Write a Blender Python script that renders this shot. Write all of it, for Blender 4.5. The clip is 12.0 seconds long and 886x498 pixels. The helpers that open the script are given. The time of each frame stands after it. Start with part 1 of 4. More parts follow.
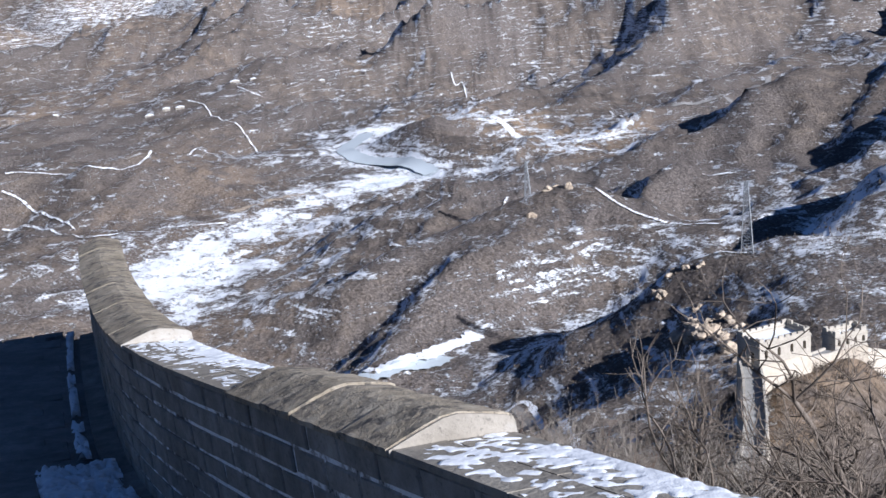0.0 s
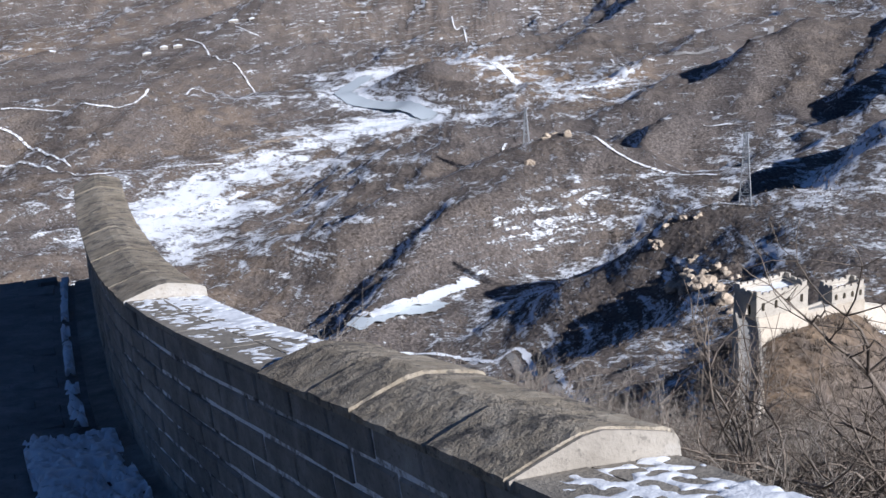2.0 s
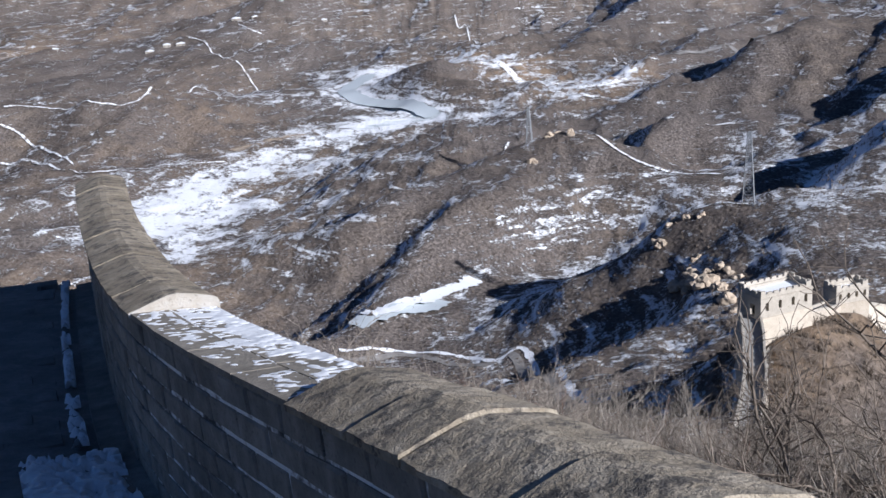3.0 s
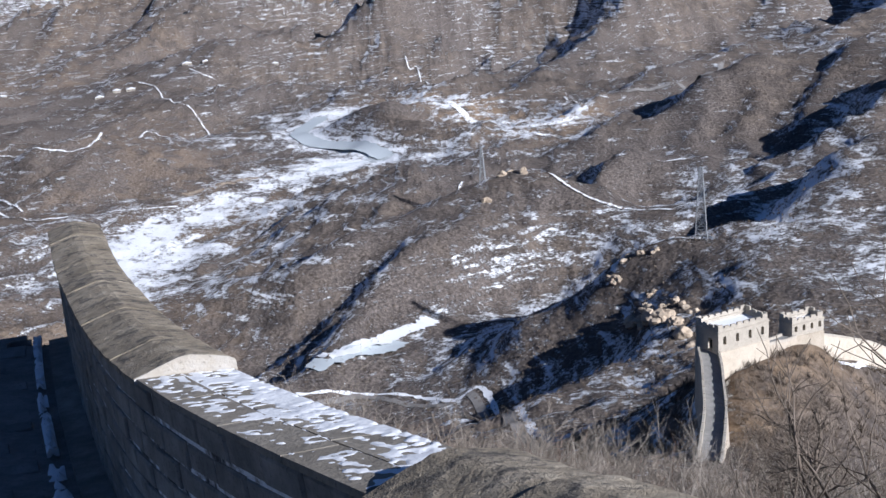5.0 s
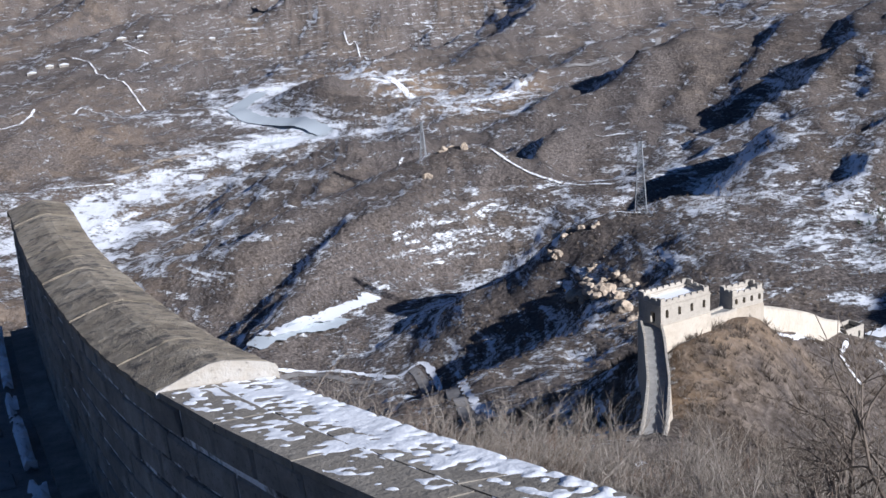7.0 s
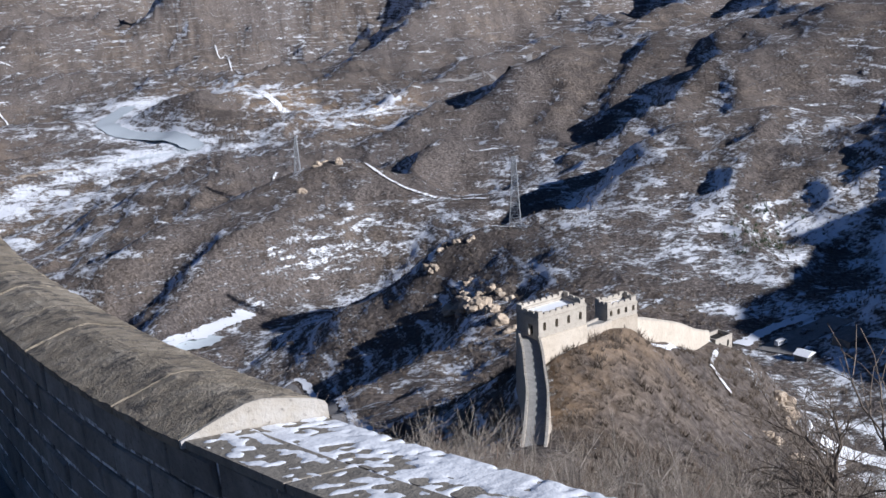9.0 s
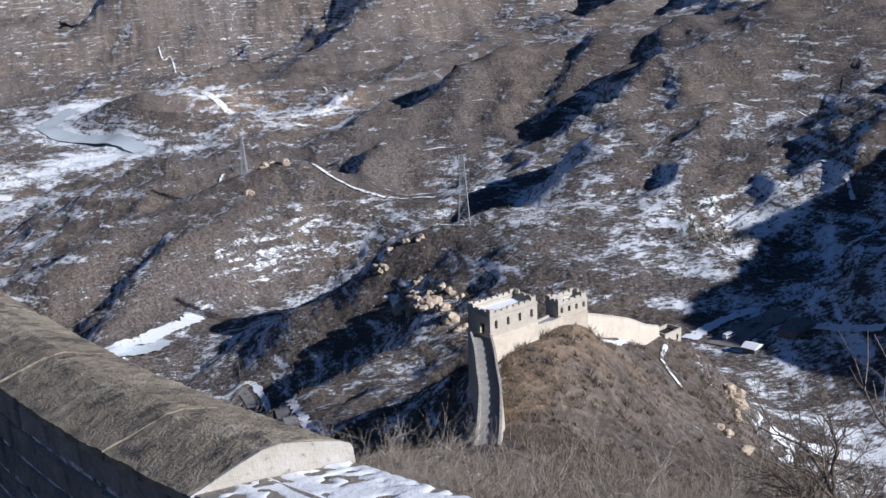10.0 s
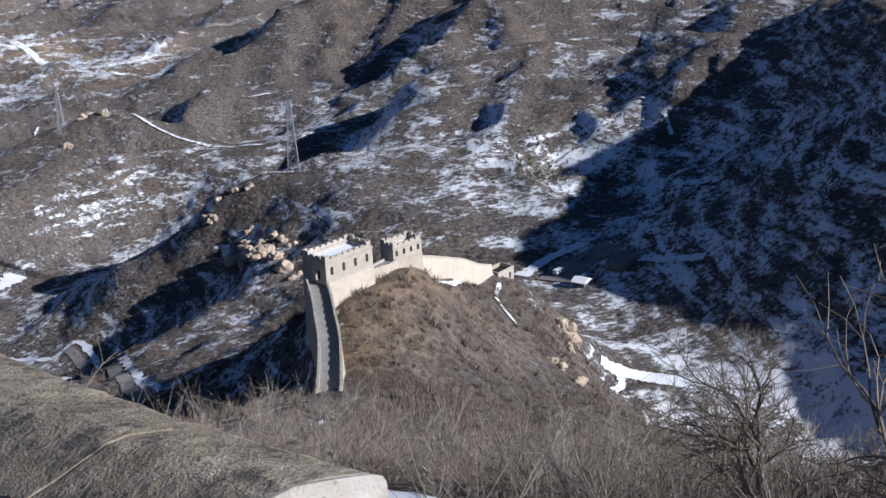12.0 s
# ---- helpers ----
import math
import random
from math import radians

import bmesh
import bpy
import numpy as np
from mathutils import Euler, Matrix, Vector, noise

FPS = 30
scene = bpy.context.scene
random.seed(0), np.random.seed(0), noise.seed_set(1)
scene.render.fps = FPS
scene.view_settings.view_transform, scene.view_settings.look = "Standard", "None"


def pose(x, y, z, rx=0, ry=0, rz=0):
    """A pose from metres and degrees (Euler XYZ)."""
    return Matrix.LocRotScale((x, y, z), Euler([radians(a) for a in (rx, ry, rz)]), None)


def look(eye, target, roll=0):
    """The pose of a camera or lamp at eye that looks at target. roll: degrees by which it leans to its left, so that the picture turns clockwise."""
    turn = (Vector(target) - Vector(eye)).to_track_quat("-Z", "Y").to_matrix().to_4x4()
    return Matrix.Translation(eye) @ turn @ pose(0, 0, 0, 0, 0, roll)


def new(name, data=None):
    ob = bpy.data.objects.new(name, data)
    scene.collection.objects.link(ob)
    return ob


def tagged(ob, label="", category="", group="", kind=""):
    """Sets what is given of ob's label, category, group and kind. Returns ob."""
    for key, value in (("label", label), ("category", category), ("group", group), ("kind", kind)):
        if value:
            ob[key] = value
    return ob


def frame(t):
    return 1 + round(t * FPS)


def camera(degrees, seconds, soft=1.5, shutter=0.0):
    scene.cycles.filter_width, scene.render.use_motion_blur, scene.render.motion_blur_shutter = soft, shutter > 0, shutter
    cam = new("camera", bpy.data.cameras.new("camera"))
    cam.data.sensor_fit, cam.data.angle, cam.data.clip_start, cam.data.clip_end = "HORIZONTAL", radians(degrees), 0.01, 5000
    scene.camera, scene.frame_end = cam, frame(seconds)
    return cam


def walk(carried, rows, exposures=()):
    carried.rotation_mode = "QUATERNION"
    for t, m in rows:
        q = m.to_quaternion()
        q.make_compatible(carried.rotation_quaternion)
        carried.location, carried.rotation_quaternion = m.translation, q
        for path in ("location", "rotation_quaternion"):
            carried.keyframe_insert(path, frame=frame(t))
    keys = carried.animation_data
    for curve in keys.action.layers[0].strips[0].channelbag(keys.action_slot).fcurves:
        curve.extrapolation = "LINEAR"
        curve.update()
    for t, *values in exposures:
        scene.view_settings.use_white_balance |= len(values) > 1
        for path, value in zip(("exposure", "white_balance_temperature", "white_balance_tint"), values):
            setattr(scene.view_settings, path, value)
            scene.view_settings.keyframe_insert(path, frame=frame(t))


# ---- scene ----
cam = camera(40.7, 12.0)
PATH = [
    (0, (4.212, 1.486, 4.902), (4.201, 3.416, 4.381), -4.9),
    (0.5, (4.094, 1.792, 4.818), (4.066, 3.726, 4.31), -4.3),
    (1, (4.008, 2.127, 4.72), (4.0, 4.039, 4.136), -4.7),
    (1.5, (3.946, 2.422, 4.678), (3.933, 4.338, 4.105), -3.8),
    (2, (3.808, 2.753, 4.6), (3.797, 4.658, 3.991), -3.7),
    (2.5, (3.731, 3.088, 4.495), (3.705, 4.995, 3.893), -4.1),
    (3, (3.618, 3.398, 4.461), (3.603, 5.302, 3.85), -3.6),
    (3.2, (3.551, 3.509, 4.431), (3.585, 5.426, 3.861), -3.7),
    (4.8, (3.225, 4.044, 4.321), (3.282, 5.976, 3.805), -4.4),
    (5, (3.16, 4.124, 4.312), (3.225, 6.046, 3.76), -4.1),
    (5.5, (3.023, 4.342, 4.268), (2.997, 6.273, 3.746), -4.0),
    (6, (2.836, 4.561, 4.227), (2.868, 6.488, 3.69), -3.0),
    (6.5, (2.689, 4.81, 4.168), (2.849, 6.706, 3.553), -3.0),
    (6.7, (2.656, 4.963, 4.135), (2.806, 6.866, 3.538), -3.7),
    (8.3, (2.188, 5.734, 3.971), (2.436, 7.626, 3.371), -3.3),
    (8.5, (2.129, 5.837, 3.954), (2.364, 7.733, 3.363), -2.6),
    (9, (1.945, 6.116, 3.841), (2.315, 7.993, 3.257), -2.4),
    (9.5, (1.87, 6.346, 3.821), (2.304, 8.214, 3.253), -2.5),
    (10, (1.775, 6.62, 3.783), (2.228, 8.477, 3.194), -2.6),
    (10.5, (1.686, 6.868, 3.725), (2.308, 8.667, 3.113), -1.8),
    (11, (1.65, 7.122, 3.684), (2.331, 8.902, 3.078), -2.3),
    (11.5, (1.61, 7.413, 3.611), (2.284, 9.185, 2.975), -2.1),
    (12, (1.527, 7.682, 3.547), (2.234, 9.422, 2.859), -2.2),
]
walk(cam, [(t, look(eye, target, roll)) for t, eye, target, roll in PATH],
     [(0.0, 0.76, 5600, 14), (3.0, 0.57, 5700, 14), (6.5, 0.57, 5650, 14), (9.5, 0.42, 5700, 14), (12.0, 0.42, 5700, 14)])

# ---- light ----
SUN_EL, SUN_AZ = radians(27), math.atan2(0.76, -0.65)  # azimuth clockwise from +y
sun_way = Vector((math.sin(SUN_AZ) * math.cos(SUN_EL), math.cos(SUN_AZ) * math.cos(SUN_EL), math.sin(SUN_EL)))
sun = new("sun", bpy.data.lights.new("sun", "SUN"))
sun.data.energy, sun.data.angle, sun.data.color = 5.0, radians(0.55), (1.0, 0.95, 0.87)
sun.matrix_world = look(sun_way * 50, (0, 0, 0))
world = bpy.data.worlds.new("world")
scene.world = world
world.use_nodes = True
wn = world.node_tree
sky = wn.nodes.new("ShaderNodeTexSky")
sky.sky_type, sky.sun_disc, sky.sun_elevation, sky.sun_rotation = "NISHITA", False, SUN_EL, SUN_AZ
sky.altitude, sky.air_density, sky.dust_density, sky.ozone_density = 900, 1.0, 0.3, 8.0
wn.links.new(sky.outputs[0], wn.nodes["Background"].inputs[0])
wn.nodes["Background"].inputs[1].default_value = 0.034


# ---- materials ----
class Mat:
    """A small builder of node materials."""

    def __init__(self, name, rough=0.9, spec=0.2):
        self.m = bpy.data.materials.new(name)
        self.m.use_nodes = True
        self.t = self.m.node_tree
        self.b = self.t.nodes["Principled BSDF"]
        self.b.inputs["Roughness"].default_value = rough
        self.b.inputs["Specular IOR Level"].default_value = spec
        self.geo = None

    def node(self, kind, **values):
        n = self.t.nodes.new(kind)
        for k, v in values.items():
            n.inputs[k.replace("_", " ")].default_value = v
        return n

    def link(self, a, b):
        self.t.links.new(a, b)

    def pos(self, sx=1.0, sy=1.0, sz=1.0):
        if self.geo is None:
            self.geo = self.t.nodes.new("ShaderNodeNewGeometry")
        v = self.t.nodes.new("ShaderNodeVectorMath")
        v.operation = "MULTIPLY"
        self.link(self.geo.outputs["Position"], v.inputs[0])
        v.inputs[1].default_value = (sx, sy, sz)
        return v.outputs[0]

    def noise(self, scale, detail=4.0, rough=0.55, vec=None, dist=0.0):
        n = self.node("ShaderNodeTexNoise", Scale=scale, Detail=detail, Roughness=rough, Distortion=dist)
        self.link(vec if vec is not None else self.pos(), n.inputs["Vector"])
        return n.outputs["Fac"]

    def voronoi(self, scale, vec=None, out="Distance"):
        n = self.node("ShaderNodeTexVoronoi", Scale=scale)
        self.link(vec if vec is not None else self.pos(), n.inputs["Vector"])
        return n.outputs[out]

    def ramp(self, fac, stops):
        n = self.t.nodes.new("ShaderNodeValToRGB")
        els = n.color_ramp.elements
        while len(els) < len(stops):
            els.new(0.5)
        for e, (p, c) in zip(els, stops):
            e.position = p
            e.color = (c, c, c, 1) if isinstance(c, (int, float)) else (*c, 1)
        self.link(fac, n.inputs[0])
        return n.outputs[0]

    def step(self, fac, lo, hi):
        n = self.t.nodes.new("ShaderNodeMapRange")
        n.interpolation_type = "SMOOTHSTEP"
        n.inputs["From Min"].default_value, n.inputs["From Max"].default_value = lo, hi
        self.link(fac, n.inputs["Value"])
        return n.outputs[0]

    def math(self, op, a, b=0.0):
        n = self.t.nodes.new("ShaderNodeMath")
        n.operation = op
        for i, v in enumerate((a, b)):
            if isinstance(v, (int, float)):
                n.inputs[i].default_value = v
            else:
                self.link(v, n.inputs[i])
        return n.outputs[0]

    def mix(self, fac, a, b, blend="MIX"):
        n = self.t.nodes.new("ShaderNodeMix")
        n.data_type, n.blend_type = "RGBA", blend
        for i, v in ((0, fac), (6, a), (7, b)):
            if isinstance(v, (int, float)):
                n.inputs[i].default_value = v
            elif isinstance(v, tuple):
                n.inputs[i].default_value = (*v, 1)
            else:
                self.link(v, n.inputs[i])
        return n.outputs[2]

    def attr(self, name):
        n = self.t.nodes.new("ShaderNodeAttribute")
        n.attribute_name = name
        return n.outputs["Fac"]

    def rand(self):
        return self.t.nodes.new("ShaderNodeObjectInfo").outputs["Random"]

    def island(self):
        if self.geo is None:
            self.pos()
        return self.geo.outputs["Random Per Island"]

    def color(self, c):
        self.link(c, self.b.inputs["Base Color"]) if not isinstance(c, tuple) else setattr(self.b.inputs["Base Color"], "default_value", (*c, 1))
        return self

    def bump(self, h, strength=0.5, dist=0.02):
        n = self.node("ShaderNodeBump", Strength=strength, Distance=dist)
        self.link(h, n.inputs["Height"])
        self.link(n.outputs[0], self.b.inputs["Normal"])
        return self


def terrain_material():
    m = Mat("hill_ground", 0.95, 0.1)
    big = m.noise(0.006, 5, 0.6)
    mid = m.noise(0.05, 5, 0.65)
    fine = m.noise(0.55, 6, 0.75)
    warp = m.t.nodes.new("ShaderNodeVectorMath")
    warp.operation = "MULTIPLY_ADD"
    wob = m.node("ShaderNodeTexNoise", Scale=0.3, Detail=3.0)
    m.link(m.pos(), wob.inputs["Vector"])
    m.link(wob.outputs["Color"], warp.inputs[0])
    warp.inputs[1].default_value = (6, 6, 6)
    m.link(m.pos(), warp.inputs[2])
    dots = m.voronoi(0.27, warp.outputs[0])
    brush = m.ramp(mid, [(0.36, (0.05, 0.042, 0.036)), (0.5, (0.12, 0.096, 0.077)), (0.64, (0.25, 0.2, 0.152))])
    grey = m.ramp(fine, [(0.36, (0.05, 0.045, 0.043)), (0.52, (0.14, 0.12, 0.109)), (0.68, (0.28, 0.245, 0.222))])
    c = m.mix(m.step(big, 0.4, 0.6), brush, grey)
    c = m.mix(0.55, c, grey)
    dark = m.step(m.math("ADD", dots, m.math("MULTIPLY", m.noise(0.09, 4, 0.65), 1.3)), 0.62, 1.15)
    c = m.mix(m.math("MULTIPLY", m.math("SUBTRACT", 1.0, dark), 0.7), c, (0.045, 0.036, 0.028))
    # dry grass and bare earth
    c = m.mix(m.math("MULTIPLY", m.attr("earth"), m.step(mid, 0.35, 0.6)), c, (0.36, 0.25, 0.15))
    # pale granite
    rockn = m.voronoi(0.16, m.pos(1, 1, 1.6))
    rockc = m.ramp(m.noise(0.7, 6, 0.7), [(0.3, (0.25, 0.19, 0.14)), (0.6, (0.52, 0.43, 0.33))])
    c = m.mix(m.step(m.math("ADD", m.attr("rock"), m.math("MULTIPLY", m.noise(0.12, 5, 0.6), 0.8)), 0.85, 1.0), c, rockc)
    # snow lies in streaks along the contours and in patches
    bands = m.noise(1.0, 5, 0.6, m.pos(0.03, 0.03, 0.33), 0.4)
    streak = m.noise(0.15, 7, 0.75)
    spots = m.noise(0.5, 6, 0.8, m.pos(0.6, 1, 2))
    s = m.math("ADD", m.math("MULTIPLY", bands, 0.8), m.math("MULTIPLY", streak, 0.6))
    s = m.math("ADD", s, m.math("MULTIPLY", spots, 0.85))
    s = m.math("SUBTRACT", m.math("ADD", s, m.attr("snow")), 1.14)
    sn = m.step(s, 0.27, 0.4)
    c = m.mix(sn, c, (0.83, 0.85, 0.88))
    ice = m.step(m.math("ADD", m.attr("ice"), m.math("MULTIPLY", m.noise(0.03, 3, 0.5), 0.5)), 0.85, 0.95)
    c = m.mix(ice, c, m.ramp(m.noise(0.04, 4, 0.6), [(0.35, (0.42, 0.47, 0.5)), (0.6, (0.78, 0.81, 0.84))]))
    m.color(c)
    h = m.math("ADD", m.math("MULTIPLY", dots, 0.9), m.math("MULTIPLY", fine, 0.8))
    h = m.math("MULTIPLY", h, m.math("SUBTRACT", 1.0, m.math("MULTIPLY", sn, 0.8)))
    m.bump(h, 0.9, 1.1)
    return m.m


def stone_material(name, stops, scale=6.0, snow=0.0, rough=0.9, lichen=0.0, relief=0.6):
    m = Mat(name, rough, 0.25)
    a = m.noise(scale, 6, 0.7)
    b = m.noise(scale * 0.17, 4, 0.6)
    c = m.ramp(m.math("ADD", m.math("MULTIPLY", a, 0.55), m.math("MULTIPLY", b, 0.45)), stops)
    c = m.mix(m.math("MULTIPLY", m.rand(), 0.45), c, m.mix(1.0, c, (0.62, 0.6, 0.58), "MULTIPLY"))
    pits = m.noise(scale * 9, 3, 0.7)
    c = m.mix(m.math("MULTIPLY", m.step(pits, 0.56, 0.7), 0.5), c, (0.05, 0.045, 0.04))
    if lichen:
        c = m.mix(m.math("MULTIPLY", m.step(m.noise(scale * 0.8, 9, 0.78), 0.5, 0.6), lichen), c, (0.075, 0.07, 0.066))
    if snow:
        s = m.noise(2.6, 7, 0.72)
        c = m.mix(m.step(s, 0.5 - snow, 0.55 - snow), c, (0.84, 0.86, 0.89))
    m.color(c)
    m.bump(m.math("ADD", a, m.math("MULTIPLY", pits, 0.5)), relief, 0.02)
    return m.m


def track_material():
    m = Mat("snowy_track", 0.9, 0.2)
    n = m.noise(0.35, 6, 0.7)
    m.color(m.mix(m.step(n, 0.4, 0.52), (0.16, 0.125, 0.095), (0.82, 0.84, 0.87)))
    m.bump(n, 0.6, 0.4)
    return m.m


def snow_material(name="snow", tint=(0.84, 0.86, 0.89)):
    m = Mat(name, 0.75, 0.3)
    n = m.noise(3.0, 6, 0.65)
    m.color(m.mix(m.step(n, 0.3, 0.7), tuple(v * 0.9 for v in tint), tint))
    m.bump(n, 0.5, 0.05)
    return m.m


def bark_material(name, a, b):
    m = Mat(name, 0.9, 0.15)
    n = m.noise(5.0, 5, 0.7, m.pos(1, 1, 0.3))
    c = m.mix(m.island(), a, b)
    m.color(m.mix(m.step(n, 0.35, 0.7), c, tuple(v * 0.55 for v in a)))
    return m.m


def plain_material(name, color, rough=0.6, metal=0.0, scale=4.0):
    m = Mat(name, rough, 0.4)
    n = m.noise(scale, 4, 0.6)
    m.color(m.mix(m.step(n, 0.3, 0.75), color, tuple(v * 0.75 for v in color)))
    m.b.inputs["Metallic"].default_value = metal
    return m.m


M_GROUND = terrain_material()
M_SNOW = snow_material()
M_TRACK = track_material()
M_ICE = snow_material("ice", (0.5, 0.55, 0.58))
M_BRICK = stone_material("grey_brick", [(0.32, (0.125, 0.118, 0.108)), (0.5, (0.245, 0.23, 0.208)), (0.68, (0.42, 0.395, 0.355))], 5)
M_MORTAR = stone_material("mortar", [(0.42, (0.08, 0.076, 0.072)), (0.47, (0.4, 0.39, 0.38)), (0.52, (0.86, 0.87, 0.88))], 9)
M_COPING = stone_material("coping_stone", [(0.34, (0.184, 0.152, 0.110)), (0.5, (0.340, 0.290, 0.216)), (0.64, (0.478, 0.419, 0.331))], 9, lichen=0.85, relief=1.0)
M_PLASTER = stone_material("lime_render", [(0.34, (0.257, 0.230, 0.191)), (0.5, (0.390, 0.355, 0.300)), (0.64, (0.484, 0.468, 0.445))], 3.5)
M_SILL = stone_material("sill_snow", [(0.3, (0.16, 0.145, 0.12)), (0.5, (0.27, 0.245, 0.205)), (0.7, (0.38, 0.35, 0.3))], 5, snow=0.0, lichen=0.3)
M_PAVE = stone_material("paving_brick", [(0.3, (0.1, 0.099, 0.096)), (0.5, (0.19, 0.186, 0.178)), (0.7, (0.32, 0.308, 0.295))], 5)
M_TOWER = stone_material("tower_brick", [(0.3, (0.34, 0.305, 0.26)), (0.5, (0.48, 0.438, 0.37)), (0.7, (0.6, 0.55, 0.475))], 1.2)
M_PALE_PAVE = stone_material("wall_top_paving", [(0.3, (0.24, 0.235, 0.225)), (0.5, (0.34, 0.335, 0.32)), (0.7, (0.46, 0.45, 0.43))], 1.0)
M_BATTER = stone_material("tower_ashlar", [(0.3, (0.4, 0.345, 0.27)), (0.5, (0.54, 0.475, 0.385)), (0.7, (0.63, 0.57, 0.475))], 0.8)
# near-black colour stands for the shade inside windows, tower and roofless guardhouse
M_DARK = plain_material("opening_shade", (0.02, 0.018, 0.016), 0.9)
M_ROCK = stone_material("granite", [(0.3, (0.3, 0.23, 0.17)), (0.5, (0.5, 0.41, 0.31)), (0.7, (0.62, 0.53, 0.42))], 0.9)
M_STEEL = plain_material("galvanised_steel", (0.42, 0.44, 0.46), 0.5, 0.6)
M_ROAD = stone_material("road_asphalt", [(0.3, (0.17, 0.16, 0.155)), (0.5, (0.25, 0.24, 0.23)), (0.7, (0.36, 0.35, 0.34))], 0.5)
M_BARK = bark_material("bark", (0.16, 0.13, 0.105), (0.24, 0.2, 0.165))
M_TWIG = bark_material("twigs", (0.22, 0.178, 0.14), (0.37, 0.315, 0.255))
M_PALE = bark_material("pale_twigs", (0.32, 0.27, 0.2), (0.42, 0.36, 0.28))
M_GREY_TWIG = bark_material("grey_twigs", (0.25, 0.215, 0.18), (0.37, 0.33, 0.285))
M_TUFT = bark_material("scrub_twigs", (0.13, 0.104, 0.082), (0.25, 0.205, 0.165))
M_PINE = bark_material("pine_needles", (0.025, 0.045, 0.02), (0.05, 0.075, 0.035))


# ---- mesh helpers ----
def part(name, bm, material, parent=None, label="", smooth=False):
    me = bpy.data.meshes.new(name)
    bmesh.ops.recalc_face_normals(bm, faces=bm.faces)
    bm.to_mesh(me)
    bm.free()
    if smooth:
        me.shade_smooth()
    me.materials.append(material)
    ob = new(name, me)
    if parent is not None:
        ob.parent = parent
    if label:
        ob["label"] = label
    return ob


def arrays(name, verts, faces, material, parent=None):
    """One mesh from numpy arrays; all faces have the same number of corners."""
    me = bpy.data.meshes.new(name)
    verts, faces = np.asarray(verts, dtype=np.float32), np.asarray(faces, dtype=np.int32)
    k = faces.shape[1]
    me.vertices.add(len(verts))
    me.vertices.foreach_set("co", verts.ravel())
    me.loops.add(faces.size)
    me.loops.foreach_set("vertex_index", faces.ravel())
    me.polygons.add(len(faces))
    me.polygons.foreach_set("loop_start", np.arange(0, faces.size, k, dtype=np.int32))
    me.update(calc_edges=True)
    me.materials.append(material)
    ob = new(name, me)
    if parent is not None:
        ob.parent = parent
    return ob


def box(bm, x0, y0, z0, x1, y1, z1, m=None):
    r = bmesh.ops.create_cube(bm, size=1.0)["verts"]
    bmesh.ops.scale(bm, vec=(x1 - x0, y1 - y0, z1 - z0), verts=r)
    bmesh.ops.translate(bm, vec=((x0 + x1) / 2, (y0 + y1) / 2, (z0 + z1) / 2), verts=r)
    if m is not None:
        bmesh.ops.transform(bm, matrix=m, verts=r)
    return r


def prism(bm, section, m0, m1):
    """A solid between one closed section (x, z) placed by two matrices."""
    a = [bm.verts.new(m0 @ Vector((x, 0, z))) for x, z in section]
    b = [bm.verts.new(m1 @ Vector((x, 0, z))) for x, z in section]
    n = len(section)
    for i in range(n):
        bm.faces.new((a[i], a[(i + 1) % n], b[(i + 1) % n], b[i]))
    bm.faces.new(a)
    bm.faces.new(b[::-1])


# ---- landform ----
def perlin(x, y, seed=0):
    xi, yi = np.floor(x).astype(np.int64), np.floor(y).astype(np.int64)
    xf, yf = x - xi, y - yi

    def grad(ix, iy, dx, dy):
        h = (ix * 374761393 + iy * 668265263 + seed * 1442695041) & 0xFFFFFFFF
        h = ((h ^ (h >> 13)) * 1274126177) & 0xFFFFFFFF
        a = (h ^ (h >> 16)) % 6283 / 1000.0
        return np.cos(a) * dx + np.sin(a) * dy

    u, v = xf * xf * xf * (xf * (xf * 6 - 15) + 10), yf * yf * yf * (yf * (yf * 6 - 15) + 10)
    a = grad(xi, yi, xf, yf) * (1 - u) + grad(xi + 1, yi, xf - 1, yf) * u
    b = grad(xi, yi + 1, xf, yf - 1) * (1 - u) + grad(xi + 1, yi + 1, xf - 1, yf - 1) * u
    return (a * (1 - v) + b * v) * 1.5


def fractal(x, y, size, octaves=5, seed=0, gain=0.5, ridged=False):
    total, amp = 0.0, 1.0
    for o in range(octaves):
        n = perlin(x / size, y / size, seed + o)
        total = total + amp * ((1 - 2 * np.abs(n)) if ridged else n)
        size, amp = size * 0.5, amp * gain
    return total

LAND = {}  # crests, valley floors and slopes: metres east, north and up
LAND["tower_foot"] = [(64, 220, -90), (76, 226, -88), (90, 244, -92)]
LAND["river"] = [(-193, 810, -246), (-223, 909, -248), (-203, 1028, -249), (-166, 1093, -250), (-115, 1195, -250), (-47, 1248, -251), (-8, 1262, -251), (-49, 1327, -251), (-93, 1379, -252), (-113, 1451, -252), (-91, 1564, -252)]
LAND["pond"] = [(-41, 648, -243), (-15, 667, -243), (11, 693, -243)]
LAND["stream"] = [(16, 693, -243), (51, 703, -244), (82, 700, -244), (117, 700, -241), (153, 703, -234), (192, 720, -225), (239, 758, -215), (297, 802, -208)]
LAND["stream_bank"] = [(54, 738, -247), (88, 744, -242), (128, 759, -230), (170, 782, -214), (216, 812, -207)]
LAND["terrace_crest"] = [(-151, 808, -244), (-70, 761, -219), (-33, 804, -208), (20, 854, -208), (68, 902, -200), (92, 905, -195), (117, 897, -197), (136, 854, -205), (160, 830, -212), (196, 812, -212)]
LAND["terrace_face"] = [(-93, 747, -240), (-40, 743, -231), (34, 754, -224), (75, 791, -218), (81, 841, -211)]
